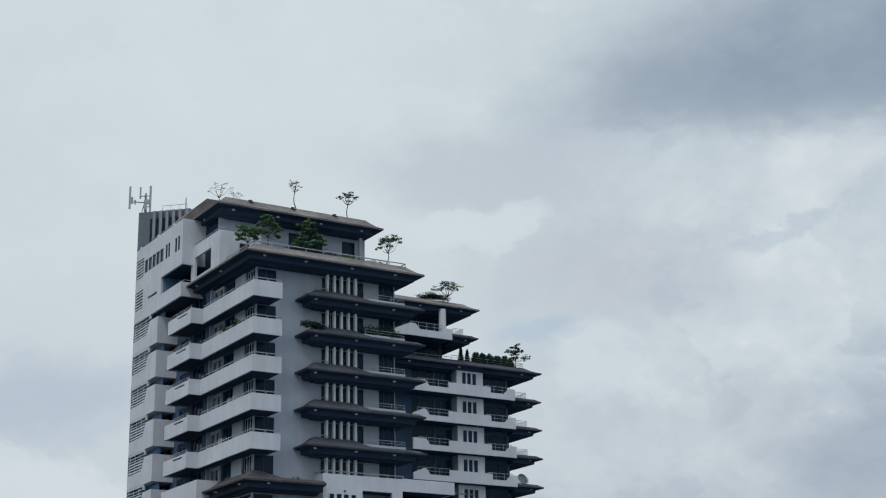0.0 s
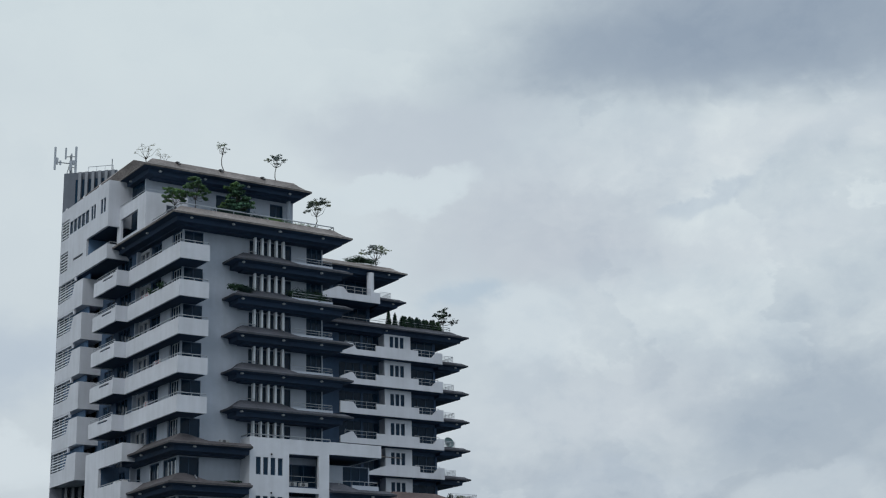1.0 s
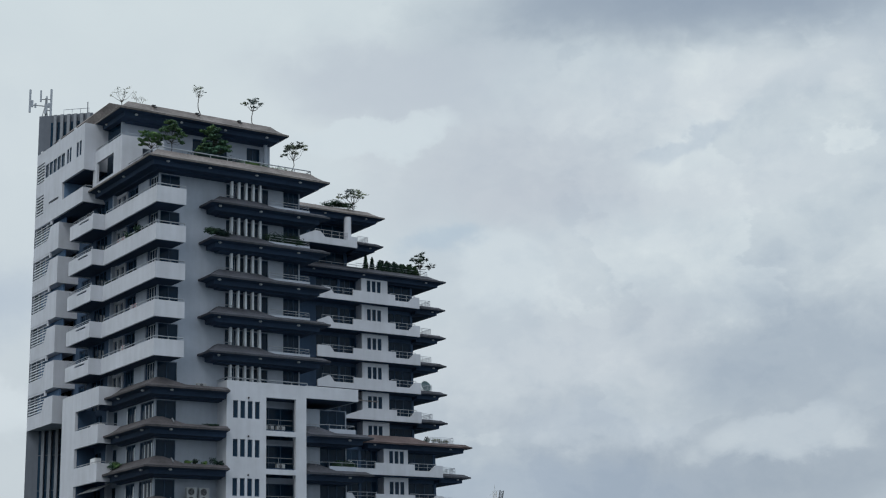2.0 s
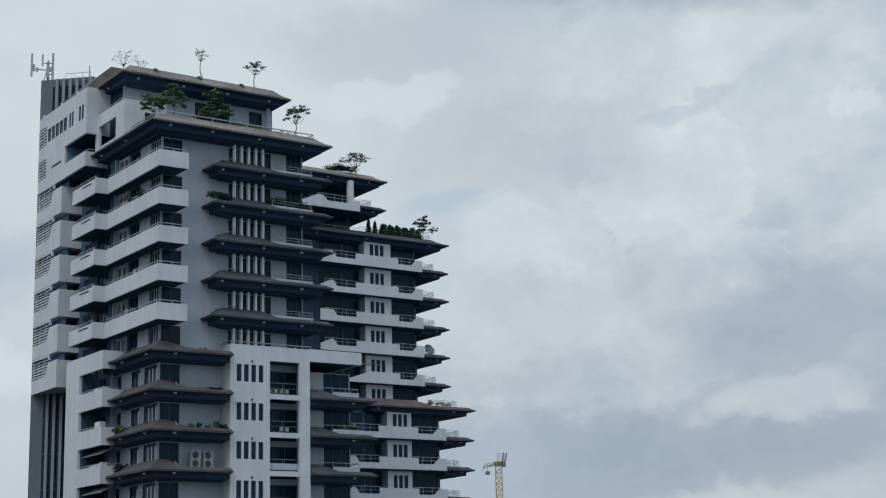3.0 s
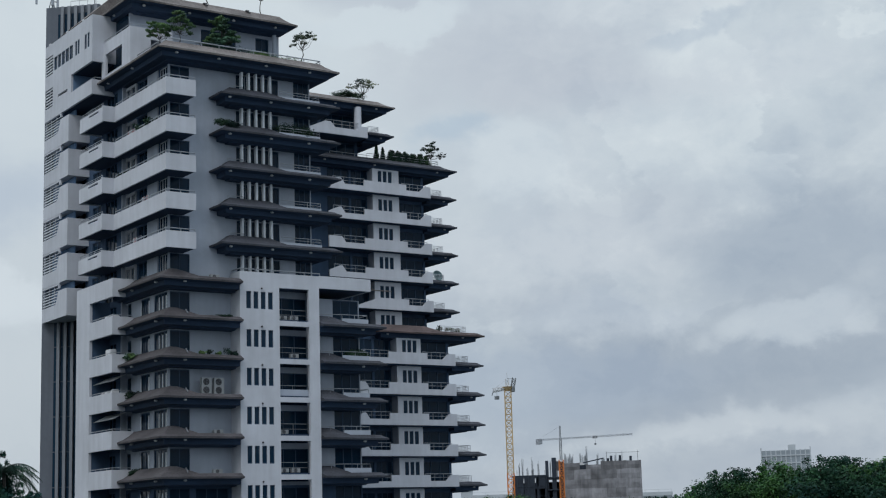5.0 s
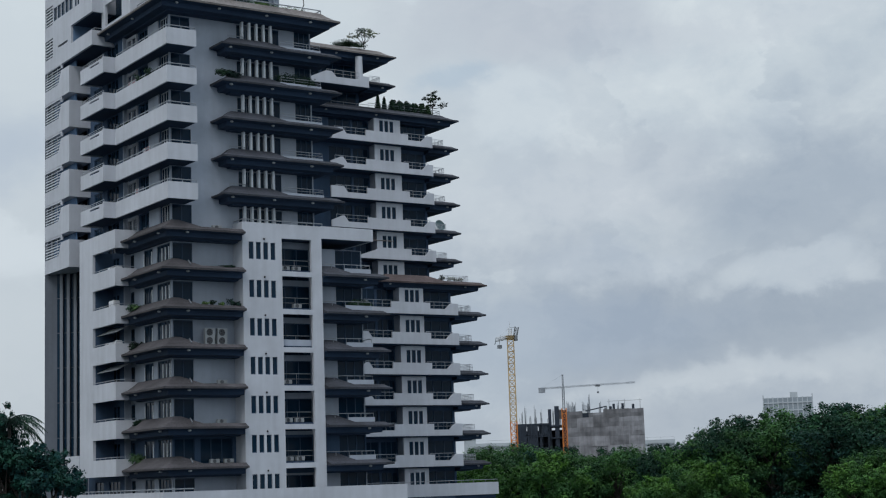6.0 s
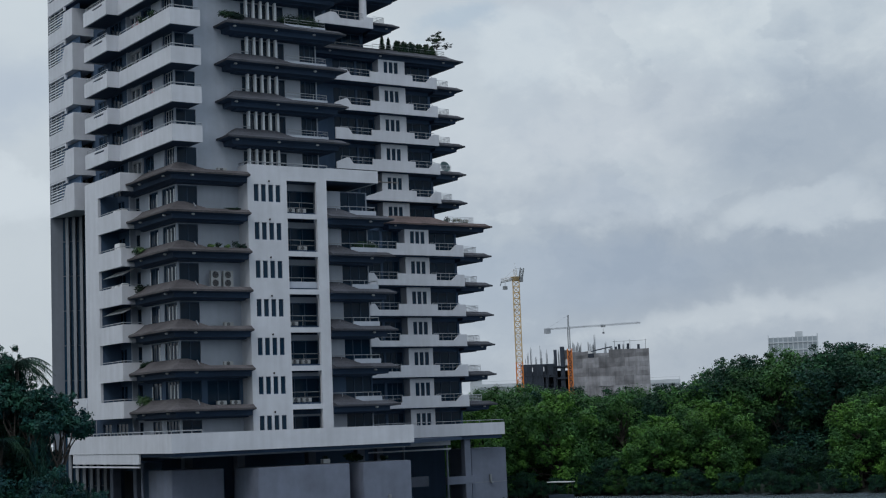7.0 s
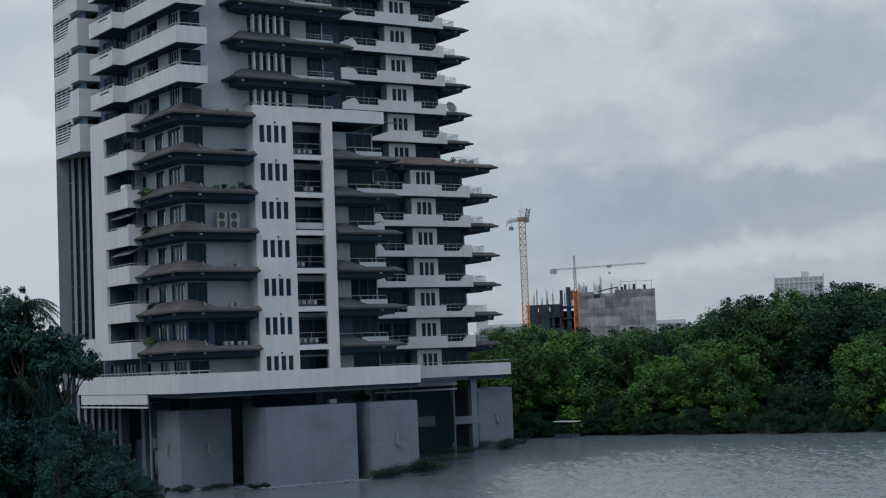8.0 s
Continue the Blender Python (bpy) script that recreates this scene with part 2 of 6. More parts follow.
RUSSET = tile_material("reddish_brown_shingle", (0.118, 0.086, 0.084))
# Walls lying in shade: the shade is put into this dark blue.
SHADEWALL = material("shaded_wall_render", (0.047, 0.088, 0.155), 0.9, grain=0.06, stain=0.15, stain_scale=0.2, streak=0.1, bump=0.2)
CONCRETE = material("fair_faced_concrete", (0.143, 0.168, 0.226), 0.85, grain=0.07, grain_scale=1.5, stain=0.16, stain_scale=0.4, streak=0.06, bump=0.25)
# Room walls tinted blue: indoor shade and bounce light are in the colour.
ROOM = material("room_interior", (0.15, 0.25, 0.40), 0.9, grain=0.1)
FRAME = material("white_window_frame", (0.56, 0.59, 0.64), 0.45, grain=0.05)
DARKFRAME = material("dark_window_frame", (0.026, 0.060, 0.112), 0.7, grain=0.05)
METAL = material("galvanised_rail", (0.36, 0.39, 0.43), 0.45, metal=0.4, grain=0.1)
GLASS = glass_material("tinted_glass", (0.012, 0.034, 0.064), 0.15)
# Lighter copy of the white: light caught by fins and posts is painted in.
FIN = material("lit_white_paint", (0.74, 0.78, 0.82), 0.6, grain=0.03, stain=0.06)
CURTAIN = material("curtain_cloth", (0.17, 0.22, 0.30), 0.9, grain=0.15, grain_scale=4.0)
LAMPWHITE = material("white_enamel", (0.60, 0.62, 0.64), 0.4, grain=0.03)
ACWHITE = material("white_casing", (0.37, 0.39, 0.405), 0.5, grain=0.08, stain=0.15)
BLACK = material("black_plastic", (0.025, 0.025, 0.03), 0.5, grain=0.1)
LEAF = leaf_material("roof_foliage", (0.085, 0.170, 0.092))
LEAF_DARK = leaf_material("dark_foliage", (0.018, 0.044, 0.036))
LEAF_GREY = leaf_material("sparse_foliage", (0.150, 0.190, 0.165))
# Trees beside the tower: their navy shade is put into both leaf colours.
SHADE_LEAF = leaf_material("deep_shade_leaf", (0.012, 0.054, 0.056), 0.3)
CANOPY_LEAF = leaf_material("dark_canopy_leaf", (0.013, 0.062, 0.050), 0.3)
WOOD_A = leaf_material("forest_leaf_mid", (0.038, 0.110, 0.040), 0.4)
WOOD_B = leaf_material("forest_leaf_yellow", (0.052, 0.144, 0.038), 0.4)
WOOD_C = leaf_material("forest_leaf_deep", (0.015, 0.056, 0.040), 0.4)
PALM = leaf_material("palm_frond", (0.012, 0.042, 0.036), 0.5)
BARK = material("bark", (0.055, 0.050, 0.045), 0.9, grain=0.3, grain_scale=5.0)
YELLOW = material("crane_yellow", (0.58, 0.43, 0.24), 0.5, grain=0.1, stain=0.2)
ORANGE = material("crane_orange", (0.62, 0.20, 0.035), 0.5, grain=0.1, stain=0.2)
STEEL = material("grey_steel", (0.20, 0.22, 0.24), 0.5, metal=0.3, grain=0.1)
NETTING = material("scaffold_netting", (0.225, 0.230, 0.248), 0.95, grain=0.15, grain_scale=0.8, stain=0.35, stain_scale=0.3, spread=0.95, streak=0.2)
# Raw concrete and scaffold of the site with shade put into the colour.
RAWDARK = material("raw_concrete_shade", (0.030, 0.042, 0.062), 0.9, grain=0.2, stain=0.3)
# Bank earth near black: shadow under overhanging trees is put into the colour.
EARTH = material("shaded_bank_earth", (0.012, 0.022, 0.018), 0.95, grain=0.3, stain=0.4, bump=0.6)
HULL = material("boat_paint", (0.05, 0.075, 0.11), 0.5, grain=0.1, stain=0.2)
# Far facades made paler: distance haze is put into the colour.
FARWALL = material("hazed_far_facade", (0.48, 0.53, 0.57), 0.7, grain=0.05, stain=0.1)
FARPIER = material("far_pier", (0.30, 0.35, 0.39), 0.7, grain=0.05, stain=0.1)
WATER = water_material()


# ---------------------------------------------------------------- builders
def part(name, bm, mat, parent=None, label="", smooth=False):
    me = bpy.data.meshes.new(name)
    bmesh.ops.recalc_face_normals(bm, faces=bm.faces)
    bm.to_mesh(me)
    bm.free()
    if smooth:
        for p in me.polygons:
            p.use_smooth = True
    me.materials.append(mat)
    return hang(new(name, me), parent, label)


def hang(ob, parent, label=""):
    if parent is not None:
        ob.parent = parent
        far = Matrix.Identity(4)
        p = parent
        while p is not None:
            far = p.matrix_basis.inverted() if p.parent is None else far
            p = p.parent
        ob.matrix_parent_inverse = far if parent.parent is None else Matrix.Identity(4)
    if label:
        ob["label"] = label
    return ob


def thing(name, at, label, category, group="", kind=""):
    e = new(name)
    e.location = at
    e.empty_display_size = 0.3
    return tagged(e, label, category, group, kind)


def box(bm, x0, y0, z0, x1, y1, z1):
    v = [bm.verts.new((x, y, z)) for z in (z0, z1) for x, y in ((x0, y0), (x1, y0), (x1, y1), (x0, y1))]
    for f in ((3, 2, 1, 0), (4, 5, 6, 7), (0, 1, 5, 4), (1, 2, 6, 5), (2, 3, 7, 6), (3, 0, 4, 7)):
        bm.faces.new([v[i] for i in f])


def boxes(*list_of):
    bm = bmesh.new()
    for b in list_of:
        box(bm, *b)
    return bm


def tube(bm, a, b, r, r2=None, n=8):
    a, b = Vector(a), Vector(b)
    d = (b - a).normalized()
    u = d.orthogonal().normalized()
    w = d.cross(u)
    r2 = r if r2 is None else r2
    rings = []
    for p, rr in ((a, r), (b, r2)):
        rings.append([bm.verts.new(p + (u * math.cos(k * math.tau / n) + w * math.sin(k * math.tau / n)) * rr) for k in range(n)])
    for k in range(n):
        bm.faces.new((rings[0][k], rings[0][(k + 1) % n], rings[1][(k + 1) % n], rings[1][k]))
    bm.faces.new(rings[0][::-1])
    bm.faces.new(rings[1])


def prism(bm, pts, axis, c0, c1):
    """A polygon, given in the two other axes, stretched along axis from c0 to c1."""
    def at(u, w, c):
        return {"x": (c, u, w), "y": (u, c, w), "z": (u, w, c)}[axis]
    a = [bm.verts.new(at(u, w, c0)) for u, w in pts]
    b = [bm.verts.new(at(u, w, c1)) for u, w in pts]
    n = len(pts)
    bm.faces.new(a[::-1])
    bm.faces.new(b)
    for k in range(n):
        bm.faces.new((a[k], a[(k + 1) % n], b[(k + 1) % n], b[k]))


def wall(bm, axis, c0, c1, u0, u1, z0, z1, holes=()):
    """A wall across axis from c0 to c1, along u and z, with rectangular holes through it; one connected mesh."""
    us = sorted({round(min(max(q, u0), u1), 4) for q in (u0, u1, *[h[k] for h in holes for k in (0, 1)])})
    zs = sorted({round(min(max(q, z0), z1), 4) for q in (z0, z1, *[h[k] for h in holes for k in (2, 3)])})
    nu, nz = len(us) - 1, len(zs) - 1

    def full(i, j):
        if not (0 <= i < nu and 0 <= j < nz):
            return False
        um, zm = (us[i] + us[i + 1]) / 2, (zs[j] + zs[j + 1]) / 2
        return not any(h[0] < um < h[1] and h[2] < zm < h[3] for h in holes)

    verts = {}

    def vert(i, j, c):
        if (i, j, c) not in verts:
            verts[i, j, c] = bm.verts.new((c, us[i], zs[j]) if axis == "x" else (us[i], c, zs[j]))
        return verts[i, j, c]

    for i in range(nu):
        for j in range(nz):
            if not full(i, j):
                continue
            for c in (c0, c1):
                bm.faces.new((vert(i, j, c), vert(i + 1, j, c), vert(i + 1, j + 1, c), vert(i, j + 1, c)))
            for di, dj, (pa, qa), (pb, qb) in ((-1, 0, (i, j), (i, j + 1)), (1, 0, (i + 1, j), (i + 1, j + 1)), (0, -1, (i, j), (i + 1, j)), (0, 1, (i, j + 1), (i + 1, j + 1))):
                if not full(i + di, j + dj):
                    bm.faces.new((vert(pa, qa, c0), vert(pb, qb, c0), vert(pb, qb, c1), vert(pa, qa, c1)))


def sweep(bm, path, profile):
    """Runs a closed profile along a plan line with mitred corners. path: x, y, z and optionally a height factor; the building lies
    to the left of the line. profile(factor) gives the points (inward, up)."""
    n = len(path)
    rings = []
    for i, p in enumerate(path):
        dirs = []
        if i > 0:
            dirs.append(Vector((p[0] - path[i - 1][0], p[1] - path[i - 1][1])).normalized())
        if i < n - 1:
            dirs.append(Vector((path[i + 1][0] - p[0], path[i + 1][1] - p[1])).normalized())
        normals = [Vector((-d.y, d.x)) for d in dirs]
        m = normals[0] if len(normals) == 1 else (normals[0] + normals[1])
        m = m / m.dot(normals[0]) if m.length > 1e-6 else normals[0]
        rings.append([bm.verts.new((p[0] + m.x * o, p[1] + m.y * o, p[2] + up)) for o, up in profile(p[3] if len(p) > 3 else 1.0)])
    k = len(rings[0])
    for a, b in zip(rings, rings[1:]):
        for j in range(k):
            bm.faces.new((a[j], a[(j + 1) % k], b[(j + 1) % k], b[j]))
    bm.faces.new(rings[0])
    bm.faces.new(rings[-1][::-1])


def ribbon(path, z0, z1, thick):
    bm = bmesh.new()
    sweep(bm, [(x, y, 0.0) for x, y in path], lambda f: [(0, z0), (0, z1), (thick, z1), (thick, z0)])
    return bm


def LIP(n):
    return 31.5 + 3.3 * n


def skirt_profile(depth=2.4, reach=1.55, rise=0.95):
    def pr(f):
        return [(0, -0.09), (0, 0.07), (reach * f * 0.36, rise * f * 0.24 + 0.055), (reach * f * 0.7, rise * f * 0.60 + 0.045), (reach * f, rise * f + 0.03), (reach * f + 0.12, rise * f + 0.06), (depth, rise * f * 0.9 + 0.05), (depth, -0.02), (0.10, -0.09)]
    return pr


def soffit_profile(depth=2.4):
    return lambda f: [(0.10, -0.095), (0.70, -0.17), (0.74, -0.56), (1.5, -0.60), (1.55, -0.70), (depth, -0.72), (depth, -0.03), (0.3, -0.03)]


def eave(name, path, z, mat, depth=2.4, reach=1.55, rise=0.95):
    pts = [(p[0], p[1], z, p[2] if len(p) > 2 else 1.0) for p in path]
    bm = bmesh.new()
    sweep(bm, pts, skirt_profile(depth, reach, rise))
    e = part(name, bm, mat, tower)
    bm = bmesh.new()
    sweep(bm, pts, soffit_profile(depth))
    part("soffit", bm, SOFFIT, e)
    return e


def soffit_lamp(parent, x, y, z):
    bm = bmesh.new()
    bmesh.ops.create_uvsphere(bm, u_segments=10, v_segments=6, radius=0.135, matrix=Matrix.Translation((x, y, z)) @ Matrix.Diagonal((1.2, 1.0, 0.7, 1)))
    tube(bm, (x, y, z + 0.04), (x, y, z + 0.12), 0.05, n=6)
    return part("soffit_lamp", bm, LAMPWHITE, parent, smooth=True)


WINDOWS = {}


def window(parent, axis, c, u0, u1, z0, z1, panes=2, frame=None, curtain=False):
    """A glazed window in a wall facing -x or -y at c: frame with mullions, panes set in it, at times a curtain behind."""
    frame = frame or DARKFRAME
    w, h = u1 - u0, z1 - z0
    key = (axis, round(w, 3), round(h, 3), panes, frame.name, curtain)
    if key not in WINDOWS:
        t, d = 0.07, 0.10
        cuts = [w * k / panes for k in range(panes + 1)]
        fb = bmesh.new()
        wall(fb, "y", 0.0, d, 0, w, 0, h, [(a + t * 0.6, b - t * 0.6, t, h - t) for a, b in zip(cuts, cuts[1:])])
        gbs = []
        for a, b in zip(cuts, cuts[1:]):
            gbs.append(boxes((a + t * 0.5, 0.04, t * 0.9, b - t * 0.5, 0.055, h - t * 0.9)))
        cb = None
        if curtain:
            cb = bmesh.new()
            k = 14
            top = [(w * (0.04 + 0.42 * i / k), 0.30 + 0.05 * (i % 2)) for i in range(k + 1)]
            vs = [[cb.verts.new((x, y, zz)) for x, y in top] for zz in (0.03, h - 0.05)]
            ws = [[cb.verts.new((x, y + 0.02, zz)) for x, y in top] for zz in (0.03, h - 0.05)]
            for i in range(k):
                cb.faces.new((vs[0][i], vs[0][i + 1], vs[1][i + 1], vs[1][i]))
                cb.faces.new((ws[0][i + 1], ws[0][i], ws[1][i], ws[1][i + 1]))
        if axis == "x":
            turn = Matrix(((0, 1, 0, 0), (-1, 0, 0, w), (0, 0, 1, 0), (0, 0, 0, 1)))
            for b in (fb, *gbs, cb):
                if b:
                    bmesh.ops.transform(b, matrix=turn, verts=b.verts)
        made = []
        for nm, b, mt in (("window", fb, frame), *[("pane", g, GLASS) for g in gbs], ("curtain", cb, CURTAIN)):
            if b is None:
                continue
            me = bpy.data.meshes.new(nm)
            bmesh.ops.recalc_face_normals(b, faces=b.faces)
            b.to_mesh(me)
            b.free()
            me.materials.append(mt)
            made.append((nm, me))
        WINDOWS[key] = made
    made = WINDOWS[key]
    at = (c, u0, z0) if axis == "x" else (u0, c, z0)
    top = None
    for nm, me in made:
        ob = new(nm, me)
        if top is None:
            top = hang(ob, parent)
            ob.matrix_basis = Matrix.Translation(at)
        else:
            hang(ob, top)
    return top


def rail(name, path, z0, z1, parent, every=1.1, bars=2, r=0.022, mat=None):
    """A handrail on thin posts along a plan line."""
    bm = bmesh.new()
    for (xa, ya), (xb, yb) in zip(path, path[1:]):
        for k in range(bars):
            z = z1 - (z1 - z0) * k / bars
            tube(bm, (xa, ya, z), (xb, yb, z), r if k else r * 1.4, n=6)
        length = math.hypot(xb - xa, yb - ya)
        m = max(1, round(length / every))
        for i in range(m + 1):
            x, y = xa + (xb - xa) * i / m, ya + (yb - ya) * i / m
            tube(bm, (x, y, z0), (x, y, z1), r, n=6)
    return part(name, bm, mat or METAL, parent)


# ---------------------------------------------------------------- lake, banks
def lake_and_ground():
    bm = bmesh.new()
    prism(bm, [(-900, -900), (1500, -900), (1500, 1500), (-900, 1500)], "z", -3.2, -3.0)
    tagged(part("ground", bm, EARTH), "dark muddy ground under the lake and the woods", "ground", kind="structure")
    tagged(part("lake_bed", boxes((-900, -900, -2.9, 1500, 1500, -0.16)), WATER), "still grey-green lake water far out", "lake", kind="structure")
    # the open water in front of the tower, with wind ripples
    rnd = np.random.RandomState(4)
    bearing = np.radians(np.linspace(17.0, 51.0, 640))
    dist = np.linspace(98.0, 220.0, 640)
    bb, dd = np.meshgrid(bearing, dist)
    X, Y = dd * np.sin(bb), dd * np.cos(bb)
    Z = np.zeros_like(X)
    gust = np.zeros_like(X)
    for k in range(5):
        t = rnd.uniform(0, math.tau)
        gust += np.sin((X * math.cos(t) + Y * math.sin(t)) * math.tau / rnd.uniform(12, 60) + rnd.uniform(0, 6))
    gust = 0.85 + 0.15 * np.tanh(gust * 0.7)
    for k in range(36):
        length = 0.48 * 1.027 ** k
        t = radians(236) + rnd.normal(0, 0.7)
        Z += 0.0080 * length * np.sin((X * math.cos(t) + Y * math.sin(t)) * math.tau / length + rnd.uniform(0, 6.28))
    # calmer in the lee of the tower
    ax, ay, bx, by = 54.0, 120.0, 105.0, 146.0
    along = np.clip(((X - ax) * (bx - ax) + (Y - ay) * (by - ay)) / ((bx - ax) ** 2 + (by - ay) ** 2), 0, 1)
    off = np.hypot(X - ax - along * (bx - ax), Y - ay - along * (by - ay))
    Z *= gust * np.clip((off - 6.0) / 18.0, 0.06, 1.0)
    nb, nd = len(bearing), len(dist)
    verts = np.stack([X, Y, Z], -1).reshape(-1, 3)
    i = (np.arange(nd - 1)[:, None] * nb + np.arange(nb - 1)[None, :]).reshape(-1)
    faces = np.stack([i, i + nb, i + nb + 1, i + 1], -1)
    me = bpy.data.meshes.new("water")
    me.from_pydata(verts.tolist(), [], faces.tolist())
    me.polygons.foreach_set("use_smooth", [True] * len(me.polygons))
    me.materials.append(WATER)
    tagged(new("water", me), "rippled grey lake water between the tower and the wooded bank", "lake", kind="structure")
    # the far bank, from behind the tower to beyond the right of the view
    line = [(40, 500), (60, 190), (86, 172), (104, 168), (116, 162), (124, 158), (130.3, 147), (142, 124), (165, 90), (230, 0), (420, -180)]
    bm = bmesh.new()
    rows = []
    for k, (back, z) in enumerate(((2.5, -0.6), (3.4, 0.15), (6.5, 0.9), (20, 1.6), (900, 3.0))):
        rows.append([bm.verts.new((x + back * 0.72 + noise.noise((x * 0.2, k, 0)) * 0.6, y + back * 0.69, z)) for x, y in line])
    for a, b in zip(rows, rows[1:]):
        for i in range(len(line) - 1):
            bm.faces.new((a[i], a[i + 1], b[i + 1], b[i]))
    tagged(part("bank", bm, EARTH), "low wooded far bank of the lake", "bank", kind="structure")
    # the near spit on which the tower's left part and the palms stand
    bm = bmesh.new()
    prism(bm, [(20, 80), (36, 96), (50, 116), (55.0, 127), (60, 131), (100, 150), (101, 162), (92, 185), (-60, 260), (-80, 110)], "z", -1.0, 0.25)
    tagged(part("spit", bm, EARTH), "overgrown spit of land under the tower", "bank", kind="structure")


lake_and_ground()

def shore_behind():
    """Unseen wooded shore and plain building front added behind the viewer; they close the place and darken what the
    windows mirror.
    """
    bm = bmesh.new()
    rows = []
    for k, (r, z) in enumerate(((95, -0.5), (100, 9), (112, 19), (140, 24), (220, 20))):
        row = []
        for i in range(46):
            a = radians(125 + 235 * i / 45)
            n1 = noise.noise((i * 0.55, k * 1.3, 2.0))
            row.append(bm.verts.new((math.cos(a) * (r + 6 * n1), math.sin(a) * (r + 6 * n1) - 10, z * (1 + 0.35 * n1) if k else z)))
        rows.append(row)
    for a, b in zip(rows, rows[1:]):
        for i in range(45):
            bm.faces.new((a[i], a[i + 1], b[i + 1], b[i]))
    tagged(part("backdrop_shore", bm, WOOD_C, smooth=True), "unseen wooded shore added behind the viewer to darken reflections", "shore", kind="structure")
    bm = bmesh.new()
    m = Matrix.Translation((-7, -10, 0)) @ Matrix.Rotation(radians(-33.5), 4, "Z")
    box(bm, -24, -14, -1, 24, -1, 30)
    bmesh.ops.transform(bm, matrix=m, verts=bm.verts)
    tagged(part("backdrop_wall", bm, SHADEWALL), "unseen plain wall added behind the viewer to darken reflections", "wall", kind="structure")


shore_behind()

# ---------------------------------------------------------------- the tower
tower = thing("apartment_tower", (64.0, 124.0, 0.0), "stepped white apartment tower with dark shingle eaves on every floor", "building")


def storey_walls(n, kind):
    """Walls and windows of one floor of the front block; kind: 'high' above the portal frame, 'low' beside it."""
    f = LIP(n) - 0.35
    b0, c = f - 0.27, f + 3.03
    lo, hi = f + 0.05, f + 2.85
    right = 69.6 if kind == "high" else 74.4
    rnd = random.Random(40 + n)
    # front wall: the lists give each opening with its panes
    bays = [(55.85, 57.65, lo + 0.3, hi, 2)]
    if kind == "high":
        bays += [(62.15 + 0.9 * k, 63.05 + 0.9 * k - 0.04, lo, hi, 1) for k in range(4)] + [(65.75, 66.35, lo, hi, 1), (67.92, 69.5, lo + 0.1, f + 2.98, 3)]
    else:
        bays += [(62.0, 64.9, lo, hi, 4), (65.3, 68.95, lo, hi, 3), (71.65, 74.3, lo + 0.1, f + 2.98, 3)]
        if n == -6:
            bays.append((58.2, 61.2, lo + 0.3, hi, 3))
    bm = bmesh.new()
    wall(bm, "y", 123.2, 123.42, 55.7, right, b0, c, [q[:4] for q in bays])
    # The lowest floor's shade is painted as a dark wall colour.
    part("wall", bm, SHADEWALL if n == -6 else PLASTER, tower)
    for k, q in enumerate(bays):
        window(tower, "y", 123.28, *q[:4], q[4], curtain=rnd.random() < 0.22)
    part("window_sill", boxes((55.8, 123.06, lo + 0.2, 57.7, 123.19, lo + 0.29)), FRAME, tower)
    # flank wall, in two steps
    # Upper and lowest floors: overhang shade is put into the flank colour.
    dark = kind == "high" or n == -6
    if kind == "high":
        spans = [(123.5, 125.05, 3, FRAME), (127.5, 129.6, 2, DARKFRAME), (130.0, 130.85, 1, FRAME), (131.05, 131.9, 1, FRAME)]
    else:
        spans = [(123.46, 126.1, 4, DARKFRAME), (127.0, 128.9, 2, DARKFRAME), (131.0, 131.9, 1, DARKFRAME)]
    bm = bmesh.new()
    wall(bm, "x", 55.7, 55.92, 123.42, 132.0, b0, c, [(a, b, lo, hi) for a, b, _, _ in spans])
    part("wall", bm, SHADEWALL if dark else PLASTER, tower)
    if kind == "low" and n > -7:
        for y in (123.5, 124.2, 124.9, 127.02, 128.7):
            part("window_post", boxes((55.64, y, lo, 55.69, y + 0.13, hi - 0.3)), FIN, tower)
        part("window_sill", boxes((55.58, 123.45, lo + 0.10, 55.69, 128.8, lo + 0.2)), FRAME, tower)
    if kind == "high":
        part("wall_panel", boxes((55.58, 125.2, lo, 55.69, 127.4, hi)), PLASTER, tower)
        bm = bmesh.new()
        wall(bm, "x", 55.52, 55.69, 129.85, 132.05, lo, hi, [(130.0, 130.85, lo + 0.05, hi - 0.25), (131.05, 131.9, lo + 0.05, hi - 0.25)])
        part("window_surround", bm, WHITE, tower)
    for a, b, p, fr in spans:
        window(tower, "x", 55.77, a, b, lo, hi, p, DARKFRAME if n == -6 else fr, curtain=rnd.random() < 0.3)
    bm = bmesh.new()
    wall(bm, "y", 132.0, 132.2, 55.2, 55.7, b0, c)
    part("wall", bm, PLASTER, tower)
    bm = bmesh.new()
    wall(bm, "x", 55.2, 55.42, 132.2, 140.6, b0, c, [(133.2, 135.8, lo, hi), (137.0, 139.0, lo, hi)])
    part("wall", bm, SHADEWALL, tower)
    window(tower, "x", 55.27, 133.2, 135.8, lo, hi, 3)
    window(tower, "x", 55.27, 137.0, 139.0, lo, hi, 2)
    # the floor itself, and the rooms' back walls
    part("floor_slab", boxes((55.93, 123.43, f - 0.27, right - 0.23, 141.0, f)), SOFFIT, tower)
    for args in (("x", right - 0.22, right, 123.42, 141.0), ("y", 128.5, 128.7, 59.5, right - 0.3), ("x", 59.5, 59.7, 128.7, 141.0)):
        bm = bmesh.new()
        wall(bm, *args, b0 if args[1] > 60 and args[0] == "x" else f, c)
        part("partition", bm, ROOM if args[1] != right - 0.22 else SHADEWALL, tower)


for n in range(0, 6):
    storey_walls(n, "high")
for n in range(-7, 0):
    storey_walls(n, "low")

